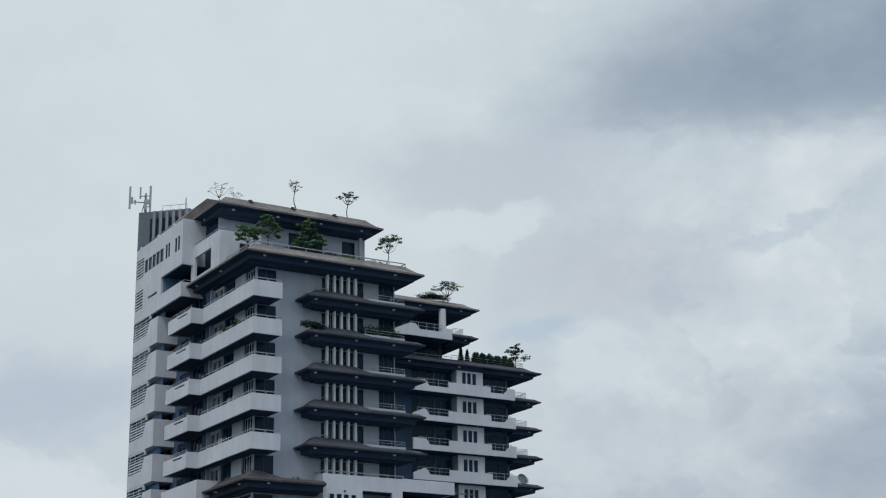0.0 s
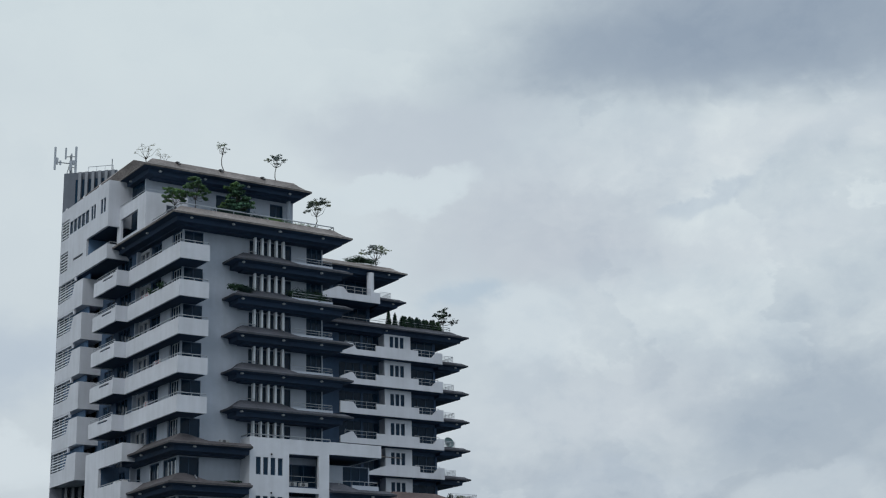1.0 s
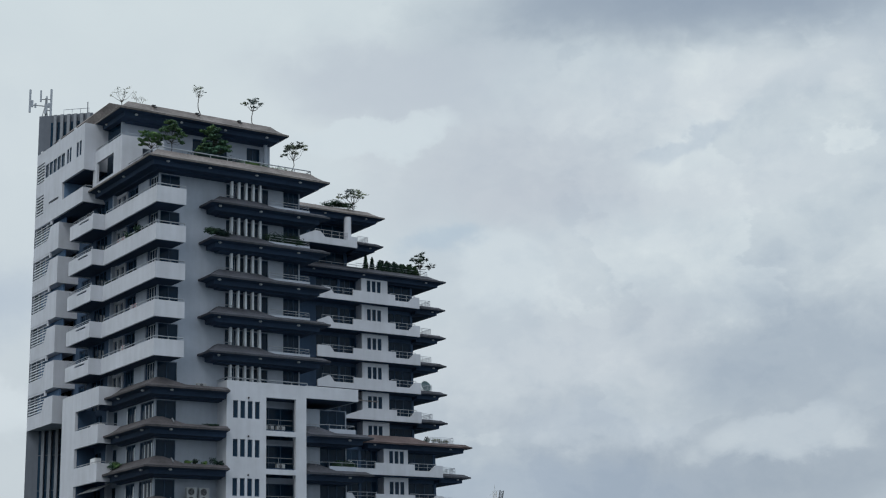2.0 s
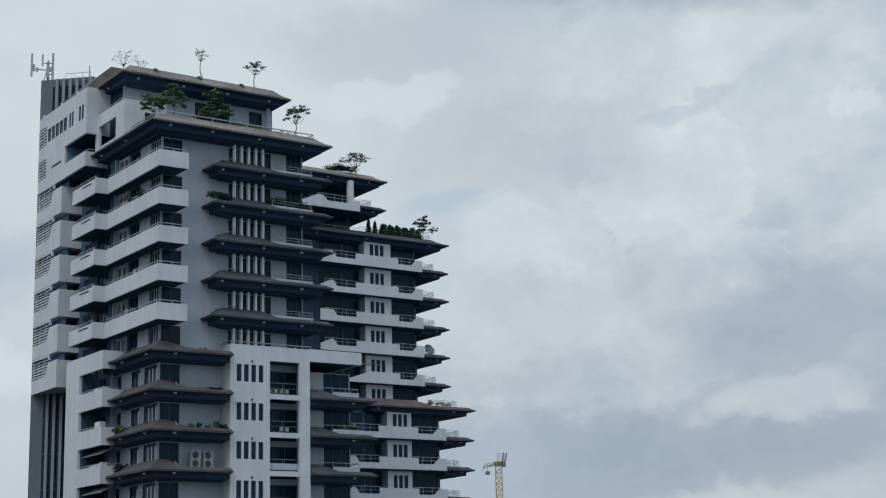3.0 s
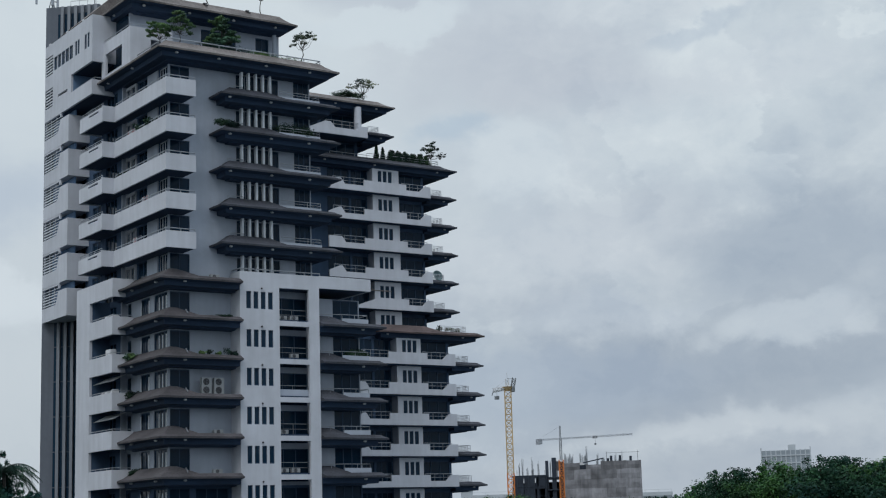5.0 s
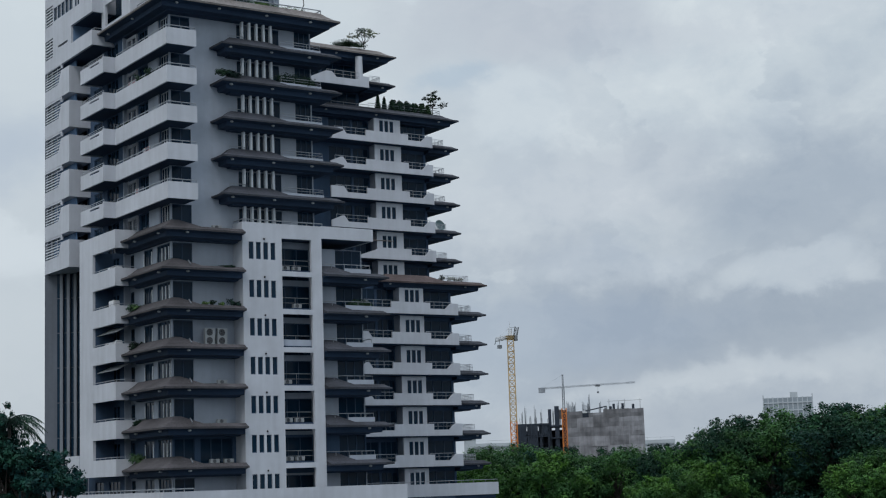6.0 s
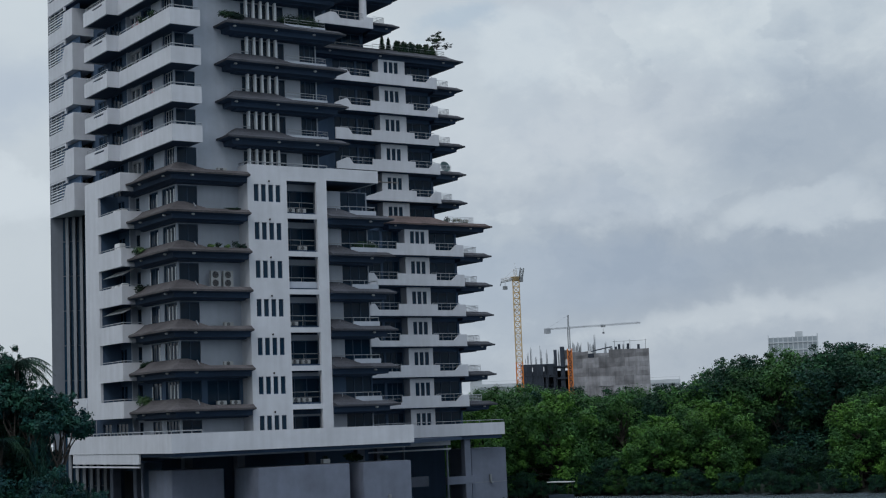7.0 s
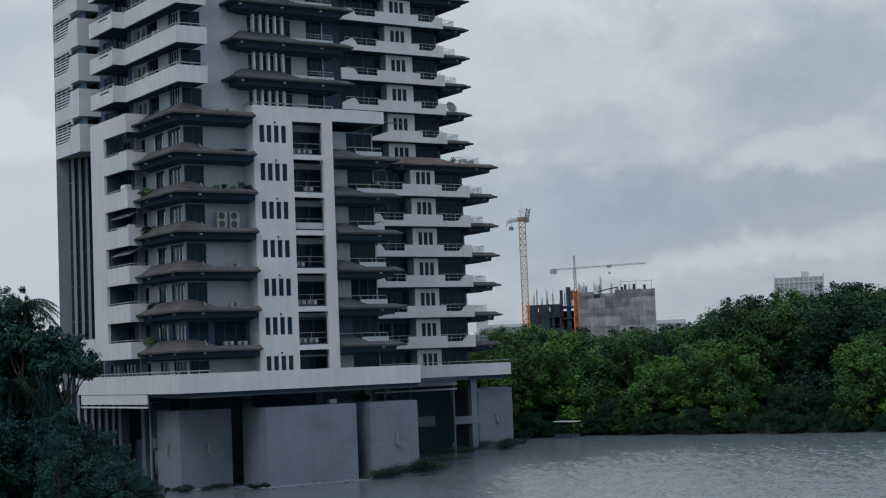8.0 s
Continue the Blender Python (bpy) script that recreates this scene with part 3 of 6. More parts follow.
# ---- long balconies on the flank, upper floors
for n in range(1, 6):
    z = LIP(n)
    path = [(55.3, 137.05), (53.1, 137.05), (53.1, 131.6), (54.25, 131.6), (54.25, 120.5), (57.0, 120.5)]
    bm = ribbon(path[2:], z - 0.84, z + 0.58, 0.16)
    bal = part("balcony", bm, WHITE, tower)
    bm = bmesh.new()
    wall(bm, "x", 53.1, 53.26, 131.76, 137.05, z - 0.88, z + 0.46, [(132.55, 134.8, z + 0.13, z + 0.29)])
    wall(bm, "y", 136.89, 137.05, 53.26, 55.3, z - 0.88, z + 0.46)
    part("parapet", bm, WHITE, bal)
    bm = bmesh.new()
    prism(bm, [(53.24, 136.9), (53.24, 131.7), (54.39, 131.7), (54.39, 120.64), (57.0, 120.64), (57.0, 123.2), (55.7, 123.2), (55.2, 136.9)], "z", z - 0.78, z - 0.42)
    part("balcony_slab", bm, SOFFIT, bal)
    rail("handrail", [(53.2, 136.8), (53.2, 131.7)], z + 0.46, z + 0.78, bal, 1.6, 2)
    rail("handrail", [(54.35, 131.5), (54.35, 120.62), (56.95, 120.62)], z + 0.56, z + 0.82, bal, 1.5, 1, 0.03)

# ---- louvred service boxes at the far end of the flank
for n in range(0, 6):
    z = LIP(n)
    bm = bmesh.new()
    prism(bm, [(146.25, z - 0.84), (146.25, z + 0.46), (142.8, z + 0.50), (142.6, z + 0.62), (142.05, z + 1.72), (139.9, z + 1.72), (139.9, z - 0.84)], "x", 53.1, 53.3)
    sb = part("service_balcony", bm, WHITE, tower)
    bm = bmesh.new()
    wall(bm, "y", 139.9, 140.1, 53.3, 55.3, z - 0.84, z + 1.72)
    box(bm, 53.3, 140.1, z - 0.80, 55.3, 146.2, z - 0.5)
    part("side_wall", bm, WHITE, sb)
    bm = bmesh.new()
    prism(bm, [(141.9, z + 2.46), (141.9, z + 1.95), (142.15, z + 1.95), (142.2, z + 2.27), (146.25, z + 2.27), (146.25, z + 2.46)], "x", 53.12, 53.28)
    part("lintel", bm, WHITE, sb)
    for k in range(6):
        h = z + 0.62 + 0.27 * k
        y0 = 142.75 - 0.12 * k
        part("louvre_slat", boxes((53.14, y0, h, 53.22, 146.2, h + (0.10 if k < 4 else 0.05))), FRAME, sb)
    for y in (143.4, 144.8, 146.1):
        part("louvre_post", boxes((53.24, y, z + 0.46, 53.30, y + 0.07, z + 2.27)), FRAME, sb)
    bm = bmesh.new()
    wall(bm, "x", 53.9, 54.05, 140.3, 146.2, z - 0.5, z + 2.45)
    part("inner_wall", bm, ROOM, sb)

# ---- white block over the service boxes, two storeys high
def upper_flank_block():
    band = [(143.98 - 1.02 * k - 0.90, 143.98 - 1.02 * k, 55.0, 56.3) for k in range(5)]
    slits = band + [(137.98, 138.48, 54.98, 56.4), (137.35, 137.85, 54.98, 56.4), (135.58, 136.1, 54.98, 56.4), (134.88, 135.4, 54.98, 56.4)]
    holes = slits + [(134.0, 139.4, 51.7, 53.42), (144.2, 146.3, 54.82, 56.72), (144.2, 146.3, 51.55, 53.45), (140.3, 142.75, 52.08, 52.32)]
    bm = bmesh.new()
    wall(bm, "x", 53.1, 53.32, 134.2, 146.3, 50.32, 57.88, holes)
    blk = part("flank_block", bm, WHITE, tower)
    bm = bmesh.new()
    wall(bm, "y", 134.2, 134.4, 53.32, 55.6, 53.42, 57.88)
    part("return_wall", bm, WHITE, blk)
    bm = bmesh.new()
    wall(bm, "y", 134.2, 134.4, 53.32, 55.6, 50.32, 51.7)
    part("return_wall", bm, WHITE, blk)
    part("block_floor", boxes((53.32, 134.4, 50.36, 56, 146.2, 50.7)), SOFFIT, blk)
    part("block_ceiling", boxes((53.32, 134.4, 53.46, 55.5, 146.2, 53.7)), SOFFIT, blk)
    part("block_roof", boxes((53.32, 134.4, 57.6, 57.5, 146.2, 57.84)), WHITE, blk)
    bm = bmesh.new()
    wall(bm, "x", 55.5, 55.6, 134.4, 146.2, 50.7, 57.6)
    wall(bm, "y", 139.4, 139.55, 53.32, 55.5, 50.7, 53.46)
    part("inner_wall", bm, ROOM, blk)
    for a, b, lo, hi in slits:
        window(tower, "x", 53.16, a, b, lo, hi, 1)
    for lo in (54.82, 51.55):
        for k in range(6):
            h = lo + 0.16 + 0.30 * k
            part("louvre_slat", boxes((53.13, 144.2, h, 53.2, 146.25, h + 0.11)), FRAME, blk)
        part("louvre_post", boxes((53.21, 145.2, lo, 53.27, 145.28, lo + 1.9)), FRAME, blk)
        part("louvre_post", boxes((53.13, 146.2, lo, 53.27, 146.27, lo + 1.9)), FRAME, blk)
    rail("handrail", [(53.4, 139.2), (53.4, 134.35), (55.4, 134.35)], 51.7, 51.95, blk, 1.6, 1)
    for y in (136.6, 140.6, 145.2):
        bm = boxes((53.12, y, 57.88, 53.32, y + 0.3, 58.12))
        bmesh.ops.bevel(bm, geom=list(bm.edges), offset=0.05, segments=2, affect="EDGES")
        part("parapet_lamp", bm, LAMPWHITE, blk)


upper_flank_block()


# ---- dark stair core with ribs, set at an angle
def stair_core():
    a, b = Vector((53.2, 146.55)), Vector((57.2, 142.75))
    u = (b - a).normalized()
    back = Vector((-u.y, u.x))
    bm = bmesh.new()
    prism(bm, [tuple(a), tuple(b), tuple(b + back * 7), tuple(a + back * 7)], "z", 0.0, 62.1)
    core = part("stair_core", bm, CORE, tower, "dark grey rendered stair core with vertical ribs")
    nrm = -back
    for k in range(6):
        s0 = 1.66 + 0.69 * k
        p, q = a + u * s0, a + u * (s0 + 0.29)
        bm = bmesh.new()
        prism(bm, [tuple(p), tuple(p + nrm * 0.35), tuple(q + nrm * 0.35), tuple(q)], "z", 0.5, 62.02)
        part("rib", bm, PIPE, core)
    for k in range(6):
        s0 = 1.27 + 0.69 * k
        p, q = a + u * s0 + nrm * 0.03, a + u * (s0 + 0.38) + nrm * 0.03
        for j in range(18):
            z = 2.0 + 3.3 * j
            bm = bmesh.new()
            prism(bm, [tuple(p - nrm * 0.02), tuple(p + nrm * 0.03), tuple(q + nrm * 0.03), tuple(q - nrm * 0.02)], "z", z, z + 3.22)
            part("stair_window", bm, GLASS, core)


stair_core()

# ---- portal frame: white slab with slit windows and square loggias
def portal_frame():
    holes = []
    for k in range(7):
        t = 30.85 - 3.3 * k
        holes += [(62.10 + 0.70 * j, 62.57 + 0.70 * j, t - 1.5, t) for j in range(4)]
        holes.append((65.29, 68.22, t - 2.42 if k < 6 else 9.0, t + 0.44))
    bm = bmesh.new()
    wall(bm, "y", 121.4, 121.7, 61.5, 69.25, 9.6, 32.55, holes)
    fr = part("portal_frame", bm, WHITE, tower, "white slab front with slit windows and square loggias")
    bm = boxes((69.25, 121.4, 31.5, 74.6, 121.62, 32.6))
    part("parapet", bm, WHITE, fr)
    part("bay_roof", boxes((69.3, 121.62, 31.52, 74.36, 132.0, 31.8)), SOFFIT, fr)
    part("parapet", boxes((74.4, 121.62, 31.5, 74.6, 132.0, 32.6)), WHITE, fr)
    bm = bmesh.new()
    wall(bm, "x", 61.5, 61.75, 121.7, 123.2, 9.6, 32.55)
    wall(bm, "x", 69.0, 69.24, 121.7, 123.2, 9.6, 31.5)
    part("side_wall", bm, WHITE, fr)
    rail("handrail", [(61.6, 123.3), (61.6, 121.5), (69.4, 121.5)], 32.55, 32.8, fr, 1.5, 1, 0.035)
    for k in range(7):
        t = 30.85 - 3.3 * k
        for j in range(4):
            window(tower, "y", 121.50, 62.10 + 0.70 * j, 62.57 + 0.70 * j, t - 1.5, t, 1)
        bm = boxes((65.2, 121.7, t - 2.55, 68.3, 123.2, t - 2.28))
        part("loggia_floor", bm, SOFFIT, fr)
        if k == 0:
            part("loggia_ceiling", boxes((65.2, 121.7, t + 0.44, 68.95, 123.2, t + 0.6)), SOFFIT, fr)
        front = 121.82 if k < 6 else 121.45
        if k in (2, 6):
            part("loggia_parapet", boxes((65.2, front, t - 2.28, 68.3, front + 0.12, t - 1.72)), PLASTER, fr)
        rail("loggia_rail", [(65.2, front + 0.06), (68.3, front + 0.06)], t - 2.28, t - 1.38, fr, 1.5, 2, 0.022, STEEL)
        # a little lamp over the slits
        bm = bmesh.new()
        bmesh.ops.create_uvsphere(bm, u_segments=8, v_segments=5, radius=0.09, matrix=Matrix.Translation((63.55, 121.33, t + 0.28)))
        part("wall_lamp", bm, BLACK, fr)


portal_frame()

# ---- left frame: white pier and loggia parapets
def left_frame():
    holes = [(129.0, 134.7, LIP(n) + 1.05, LIP(n) + 2.78) for n in range(-6, 0)]
    bm = bmesh.new()
    wall(bm, "x", 53.3, 53.55, 129.5, 137.85, 11.3, 32.6, holes)
    lf = part("flank_frame", bm, WHITE, tower, "white flank slab with a stack of square loggias")
    for n in range(-7, 0):
        z0 = LIP(n) + 2.78 if n < -1 else 31.0
        z1 = LIP(n + 1) + 1.05 if n < -1 else 32.6
        bm = bmesh.new()
        wall(bm, "y", 129.5, 129.72, 53.55, 55.3, max(z0, 11.3), z1)
        part("return_wall", bm, WHITE, lf)
    bm = bmesh.new()
    wall(bm, "x", 53.2, 53.5, 137.85, 141.2, 11.2, 13.3)
    part("low_parapet", bm, WHITE, lf)
    for n in range(-6, 0):
        z = LIP(n)
        bm = boxes((53.55, 129.72, z - 0.3, 55.65, 137.8, z - 0.05))
        part("loggia_floor", bm, SOFFIT, lf)
        bm = bmesh.new()
        wall(bm, "y", 134.72, 134.9, 53.55, 55.65, z - 0.05, z + 3.0)
        # Shade inside the loggia is put into the side wall's colour.
        part("side_wall", bm, SHADEWALL, lf)
        rail("loggia_rail", [(53.42, 134.6), (53.42, 129.6), (55.2, 129.6)], z + 1.05, z + 1.22, lf, 1.3, 1)


left_frame()

# ---- eaves of the front block
for n in range(1, 6):
    e = eave("eave", [(59.5, 123.2, 1), (59.5, 120.75, 1), (64.9, 120.75, 1), (66.1, 120.75, 0.32), (71.4, 120.75, 0.32), (71.4, 133.0, 0.32)], LIP(n), SLATE)
    for x in (60.6, 64.6, 68.4):
        soffit_lamp(e, x, 121.25, LIP(n) - 0.21)
    bm = ribbon([(65.6, 121.6), (69.75, 121.6), (69.75, 131.0)], LIP(n) + 0.20, LIP(n) + 0.62, 0.14)
    pp = part("parapet", bm, PLASTER, tower)
    rail("handrail", [(65.7, 121.66), (69.69, 121.66), (69.69, 130.9)], LIP(n) + 0.62, LIP(n) + 1.08, pp, 1.4, 2)
    rail("handrail", [(60.9, 122.4), (62.4, 122.4)], LIP(n) + 0.95, LIP(n) + 1.2, tower, 1.0, 1)
    # round-nosed fins before the glazing
    for k in range(5):
        x = 62.40 + 0.705 * k
        bm = bmesh.new()
        tube(bm, (x, 122.55, LIP(n) - 0.1 + (0 if n > 0 else 0.4)), (x, 122.55, LIP(n + 1) - 0.45), 0.115, n=12)
        box(bm, x - 0.09, 122.55, LIP(n) - 0.1, x + 0.09, 122.85, LIP(n + 1) - 0.5)
        part("fin", bm, FIN, tower, smooth=False)
for k in range(5):
    x = 62.40 + 0.705 * k
    bm = bmesh.new()
    tube(bm, (x, 122.55, LIP(0) - 0.3), (x, 122.55, LIP(1) - 0.45), 0.115, n=12)
    box(bm, x - 0.09, 122.55, LIP(0) - 0.3, x + 0.09, 122.85, LIP(1) - 0.5)
    part("fin", bm, FIN, tower)

for n in range(-6, 1):
    yl = 132.4 if n == 0 else 129.9
    e = eave("eave", [(53.8, yl, 1), (53.8, 120.75, 1), (56.1, 120.75, 1), (57.6, 120.75, 0.32), (61.5, 120.75, 0.32)], LIP(n), DUSK)
    for x, y in ((54.3, 127.6), (54.3, 122.6), (56.3, 121.2)):
        soffit_lamp(e, x, y, LIP(n) - 0.21)
    if n < 0:
        bm = bmesh.new()
        tube(bm, (56.72, 121.95, LIP(n) + 0.82), (56.58, 121.25, LIP(n) + 0.42), 0.06, n=8)
        part("rain_pipe", bm, PIPE, e)
for n in range(-6, 0):
    e = eave("eave", [(69.3, 120.75, 1), (70.9, 120.75, 1), (72.2, 120.75, 0.32), (75.8, 120.75, 0.32), (75.8, 132.0, 0.32)], LIP(n), SLATE)
    soffit_lamp(e, 73.6, 121.25, LIP(n) - 0.21)
    bm = ribbon([(71.7, 121.6), (74.4, 121.6), (74.4, 131.0)], LIP(n) + 0.20, LIP(n) + 0.78, 0.14)
    pp = part("parapet", bm, PLASTER, tower)
    rail("handrail", [(69.4, 122.3), (71.7, 121.66), (74.3, 121.66), (74.3, 130.9)], LIP(n) + 0.78, LIP(n) + 1.12, pp, 1.4, 1)

# ---- great eave over the upper floors, and the penthouse
e = eave("roof_eave", [(53.6, 134.55), (53.6, 120.75), (71.4, 120.75), (71.4, 133.0)], LIP(6), BROWN, 3.0, 1.3, 0.95)
for x, y in ((54.2, 133), (54.2, 127.5), (55.6, 121.3), (59.6, 121.3), (64.2, 121.3), (68.6, 121.3)):
    soffit_lamp(e, x, y, LIP(6) - 0.21)
bm = boxes((56.0, 123.0, LIP(6) - 0.5, 69.8, 141.0, LIP(6) + 0.55))
part("roof_terrace", bm, SOFFIT, tower)
rail("terrace_rail", [(54.9, 136.0), (54.9, 122.05), (70.1, 122.05), (70.1, 131)], LIP(6) + 0.95, LIP(6) + 1.25, tower, 1.6, 1, 0.035)


def penthouse():
    f = LIP(6) + 0.55
    bm = bmesh.new()
    wall(bm, "y", 131.0, 131.25, 55.4, 70.7, f, 57.6, [(62.5, 66.1, f, 57.0), (68.2, 69.6, f, 57.0)])
    wall(bm, "x", 70.45, 70.7, 131.25, 141.0, f, 57.6)
    part("penthouse_wall", bm, PLASTER, tower)
    # Glass-dark sheet added to stand for the deep recess's shade.
    bm = bmesh.new()
    wall(bm, "x", 55.42, 55.6, 131.25, 141.0, f, 57.6)
    part("recess_shade_sheet", bm, GLASS, tower)
    window(tower, "y", 131.08, 62.5, 66.1, f, 57.0, 4)
    window(tower, "y", 131.08, 68.2, 69.6, f, 57.0, 2)
    bm = bmesh.new()
    wall(bm, "y", 136.0, 136.2, 56.0, 70.3, f, 57.6)
    part("partition", bm, ROOM, tower)
    bm = bmesh.new()
    wall(bm, "x", 54.2, 54.42, 128.1, 134.6, 51.5, 55.2, [(129.9, 133.7, 52.0, 54.0)])
    wall(bm, "y", 128.1, 128.3, 54.42, 58.3, 51.5, 55.2, [(56.2, 57.2, 53.0, 54.2)])
    box(bm, 54.42, 128.3, 54.5, 58.3, 131.0, 54.7)
    part("terrace_wall", bm, WHITE, tower)
    # Another dark sheet, added as the shade inside the terrace wall's opening.
    bm = bmesh.new()
    wall(bm, "x", 56.1, 56.2, 128.5, 134.6, f, 54.4)
    part("opening_shade_sheet", bm, GLASS, tower)
    rail("handrail", [(54.3, 134.4), (54.3, 128.2), (58.2, 128.2)], 55.2, 55.45, tower, 1.8, 1)
    # corner column and the roof above
    bm = bmesh.new()
    tube(bm, (69.9, 130.4, f), (69.9, 130.4, 57.5), 0.2, n=12)
    part("column", bm, PLASTER, tower)
    e = eave("roof_eave", [(54.15, 137.2), (54.15, 128.6), (71.5, 128.6), (71.5, 140.0)], LIP(8) + 0.12, BROWN, 3.0, 1.3, 1.05)
    for x in (57.9, 62.3, 66.7):
        bm = bmesh.new()
        tube(bm, (x, 129.75, LIP(8) + 1.14), (x, 129.15, LIP(8) + 0.80), 0.09, 0.07, 8)
        box(bm, x - 0.16, 129.6, LIP(8) + 1.06, x + 0.16, 129.9, LIP(8) + 1.20)
        part("roof_spout", bm, BLACK, e)
    for x, y in ((54.8, 133.2), (56.0, 129.2), (60.5, 129.2), (65.0, 129.2), (69.4, 129.2)):
        soffit_lamp(e, x, y, LIP(8) - 0.21)
    bm = boxes((56.8, 131.2, LIP(8) - 0.4, 68.8, 141.0, LIP(8) + 0.85))
    part("roof_deck", bm, SOFFIT, tower)
    rail("roof_rail", [(56.0, 129.95), (70.0, 129.95)], LIP(8) + 0.95, LIP(8) + 1.15, tower, 2.2, 1, 0.03)
    # sloping shingle roof behind the flank block
    bm = bmesh.new()
    prism(bm, [(53.4, 58.26), (56.0, 60.75), (60.0, 60.75), (60.0, 58.26)], "y", 135.6, 143.0)
    part("back_roof", bm, BROWN, tower)


penthouse()


# ---------------------------------------------------------------- the right wing
def notched_balcony(z, y, x0, x1, notch_l, notch_r, left_cut):
    """White balcony front with two dropped lengths, its floor and rails."""
    top, low = z + 1.06, z + 0.42
    if notch_l is None:
        a, b = notch_r
        pts = [(x0, z - 0.22), (x0, z + 0.05), (x0 + 3.0, top)]
        return balcony_front(pts + [(a, top), (a, low), (b - 0.7, low), (b, top), (x1, top), (x1, z - 0.22)], z, y, x0, x1, top, [(notch_r[0] - 0.6, notch_r[1] + 0.2)], low)
    pts = [(x0, z - 0.22)]
    pts += [(x0, top - 0.55)] if left_cut else [(x0, top)]
    a, b = notch_l
    pts += ([(a - 0.3, top)] if left_cut else []) + [(a, top), (a + 0.5, low), (b, low), (b, top)]
    a, b = notch_r
    pts += [(a, top), (a, low), (b - 0.7, low), (b, top), (x1, top), (x1, z - 0.22)]
    return balcony_front(pts, z, y, x0, x1, top, [(x0 + 0.6, notch_l[1] + 0.1), (notch_r[0] - 0.6, notch_r[1] + 0.2)], low)


def balcony_front(pts, z, y, x0, x1, top, rails, low):
    bm = bmesh.new()
    prism(bm, pts, "y", y, y + 0.2)
    bal = part("balcony", bm, WHITE, tower)
    bm = bmesh.new()
    box(bm, x0 + 0.1, y + 0.2, z - 0.20, x1, y + 2.0, z + 0.02)
    part("balcony_slab", bm, SOFFIT, bal)
    bm = bmesh.new()
    wall(bm, "x", x1 - 0.18, x1, y + 0.2, y + 2.0, z - 0.2, top)
    part("end_wall", bm, WHITE, bal)
    for a, b in rails:
        rail("handrail", [(a, y + 0.1), (b, y + 0.1)], low, top + 0.12, bal, 1.2, 2)
    return bal


def wing_storey(n, y, panel, x0, x1):
    f, c = LIP(n), LIP(n + 1) - 0.3
    lo, hi = f + 0.05, f + 2.65
    pa, pb = panel
    slits = [(pa + 0.72 + 0.68 * k, pa + 1.22 + 0.68 * k, f + 0.3, f + 2.55) for k in range(3)]
    bays = [(pa - 5.2, pa - 2.4, lo, hi), (pa - 2.1, pa - 0.1, lo, hi), (pb + 0.55, x1 - 0.3, lo, hi)]
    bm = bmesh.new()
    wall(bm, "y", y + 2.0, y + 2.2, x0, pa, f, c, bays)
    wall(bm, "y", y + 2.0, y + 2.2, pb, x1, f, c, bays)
    # Shade behind the balconies is put into the back wall's colour.
    part("wall", bm, SHADEWALL, tower)
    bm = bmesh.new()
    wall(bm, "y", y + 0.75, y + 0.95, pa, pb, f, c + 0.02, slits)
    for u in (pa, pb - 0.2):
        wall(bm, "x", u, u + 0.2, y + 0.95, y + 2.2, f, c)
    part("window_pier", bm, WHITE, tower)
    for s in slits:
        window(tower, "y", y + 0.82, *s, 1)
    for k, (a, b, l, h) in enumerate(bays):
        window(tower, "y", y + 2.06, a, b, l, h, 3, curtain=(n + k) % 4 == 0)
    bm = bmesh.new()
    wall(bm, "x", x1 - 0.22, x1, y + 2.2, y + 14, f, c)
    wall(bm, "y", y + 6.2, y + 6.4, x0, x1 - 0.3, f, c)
    part("partition", bm, SHADEWALL, tower)
    bm = boxes((x0, y + 0.4, f - 0.3, x1, y + 14, f))
    part("floor_slab", bm, SOFFIT, tower)


def end_eave(n, y, x0, x1, deep=13.0):
    e = eave("end_eave", [(x0, y, 0.35), (x1, y, 0.35), (x1, y + deep, 0.35)], LIP(n), SLATE, 2.6)
    soffit_lamp(e, x1 - 1.4, y + 0.6, LIP(n) - 0.21)
    rail("end_rail", [(x0 + 0.3, y + 0.8), (x1 - 1.6, y + 0.8), (x1 - 1.6, y + deep)], LIP(n) + 0.28, LIP(n) + 1.08, tower, 0.55, 5, 0.02, FRAME)


for n in range(0, 6):
    wing_storey(n, 149.3, (92.75, 96.25), 80.0, 100.4)
    if n == 0:
        rail("terrace_rail", [(88.0, 149.5), (100.0, 149.5)], LIP(0) + 0.4, LIP(0) + 1.1, tower, 1.3, 2)
    else:
        notched_balcony(LIP(n), 149.3, 89.9 if n == 1 else 86.6, 100.1, None if n == 1 else (88.2, 91.2), (96.8, 99.3), n % 2 == 0)
    if n > 0:
        end_eave(n, 149.6, 100.2, 103.9)
for n in range(-7, 0):
    wing_storey(n, 145.0, (92.7, 95.82), 78.0, 100.3)
    if n > -7:
        notched_balcony(LIP(n) + 0.05, 145.0, 87.2, 99.9, (88.2, 91.2), (96.2, 98.9), n % 2 == 1)
        end_eave(n, 145.3, 100.1, 103.9, 8.0)

# terraces and roofs of the wing
e = eave("roof_eave", [(80, 149.3), (103.9, 149.3), (103.9, 163.0)], LIP(6), SLATE, 3.0, 1.5, 0.8)
for x in (86.5, 93.0, 101.5):
    soffit_lamp(e, x, 149.9, LIP(6) - 0.21)
part("roof_terrace", boxes((80, 151.5, LIP(6) - 0.3, 101.6, 164, LIP(6) + 0.6)), SOFFIT, tower)
rail("terrace_rail", [(92.6, 150.9), (102.3, 150.9), (102.3, 162)], LIP(6) + 0.8, LIP(6) + 1.35, tower, 1.5, 2)
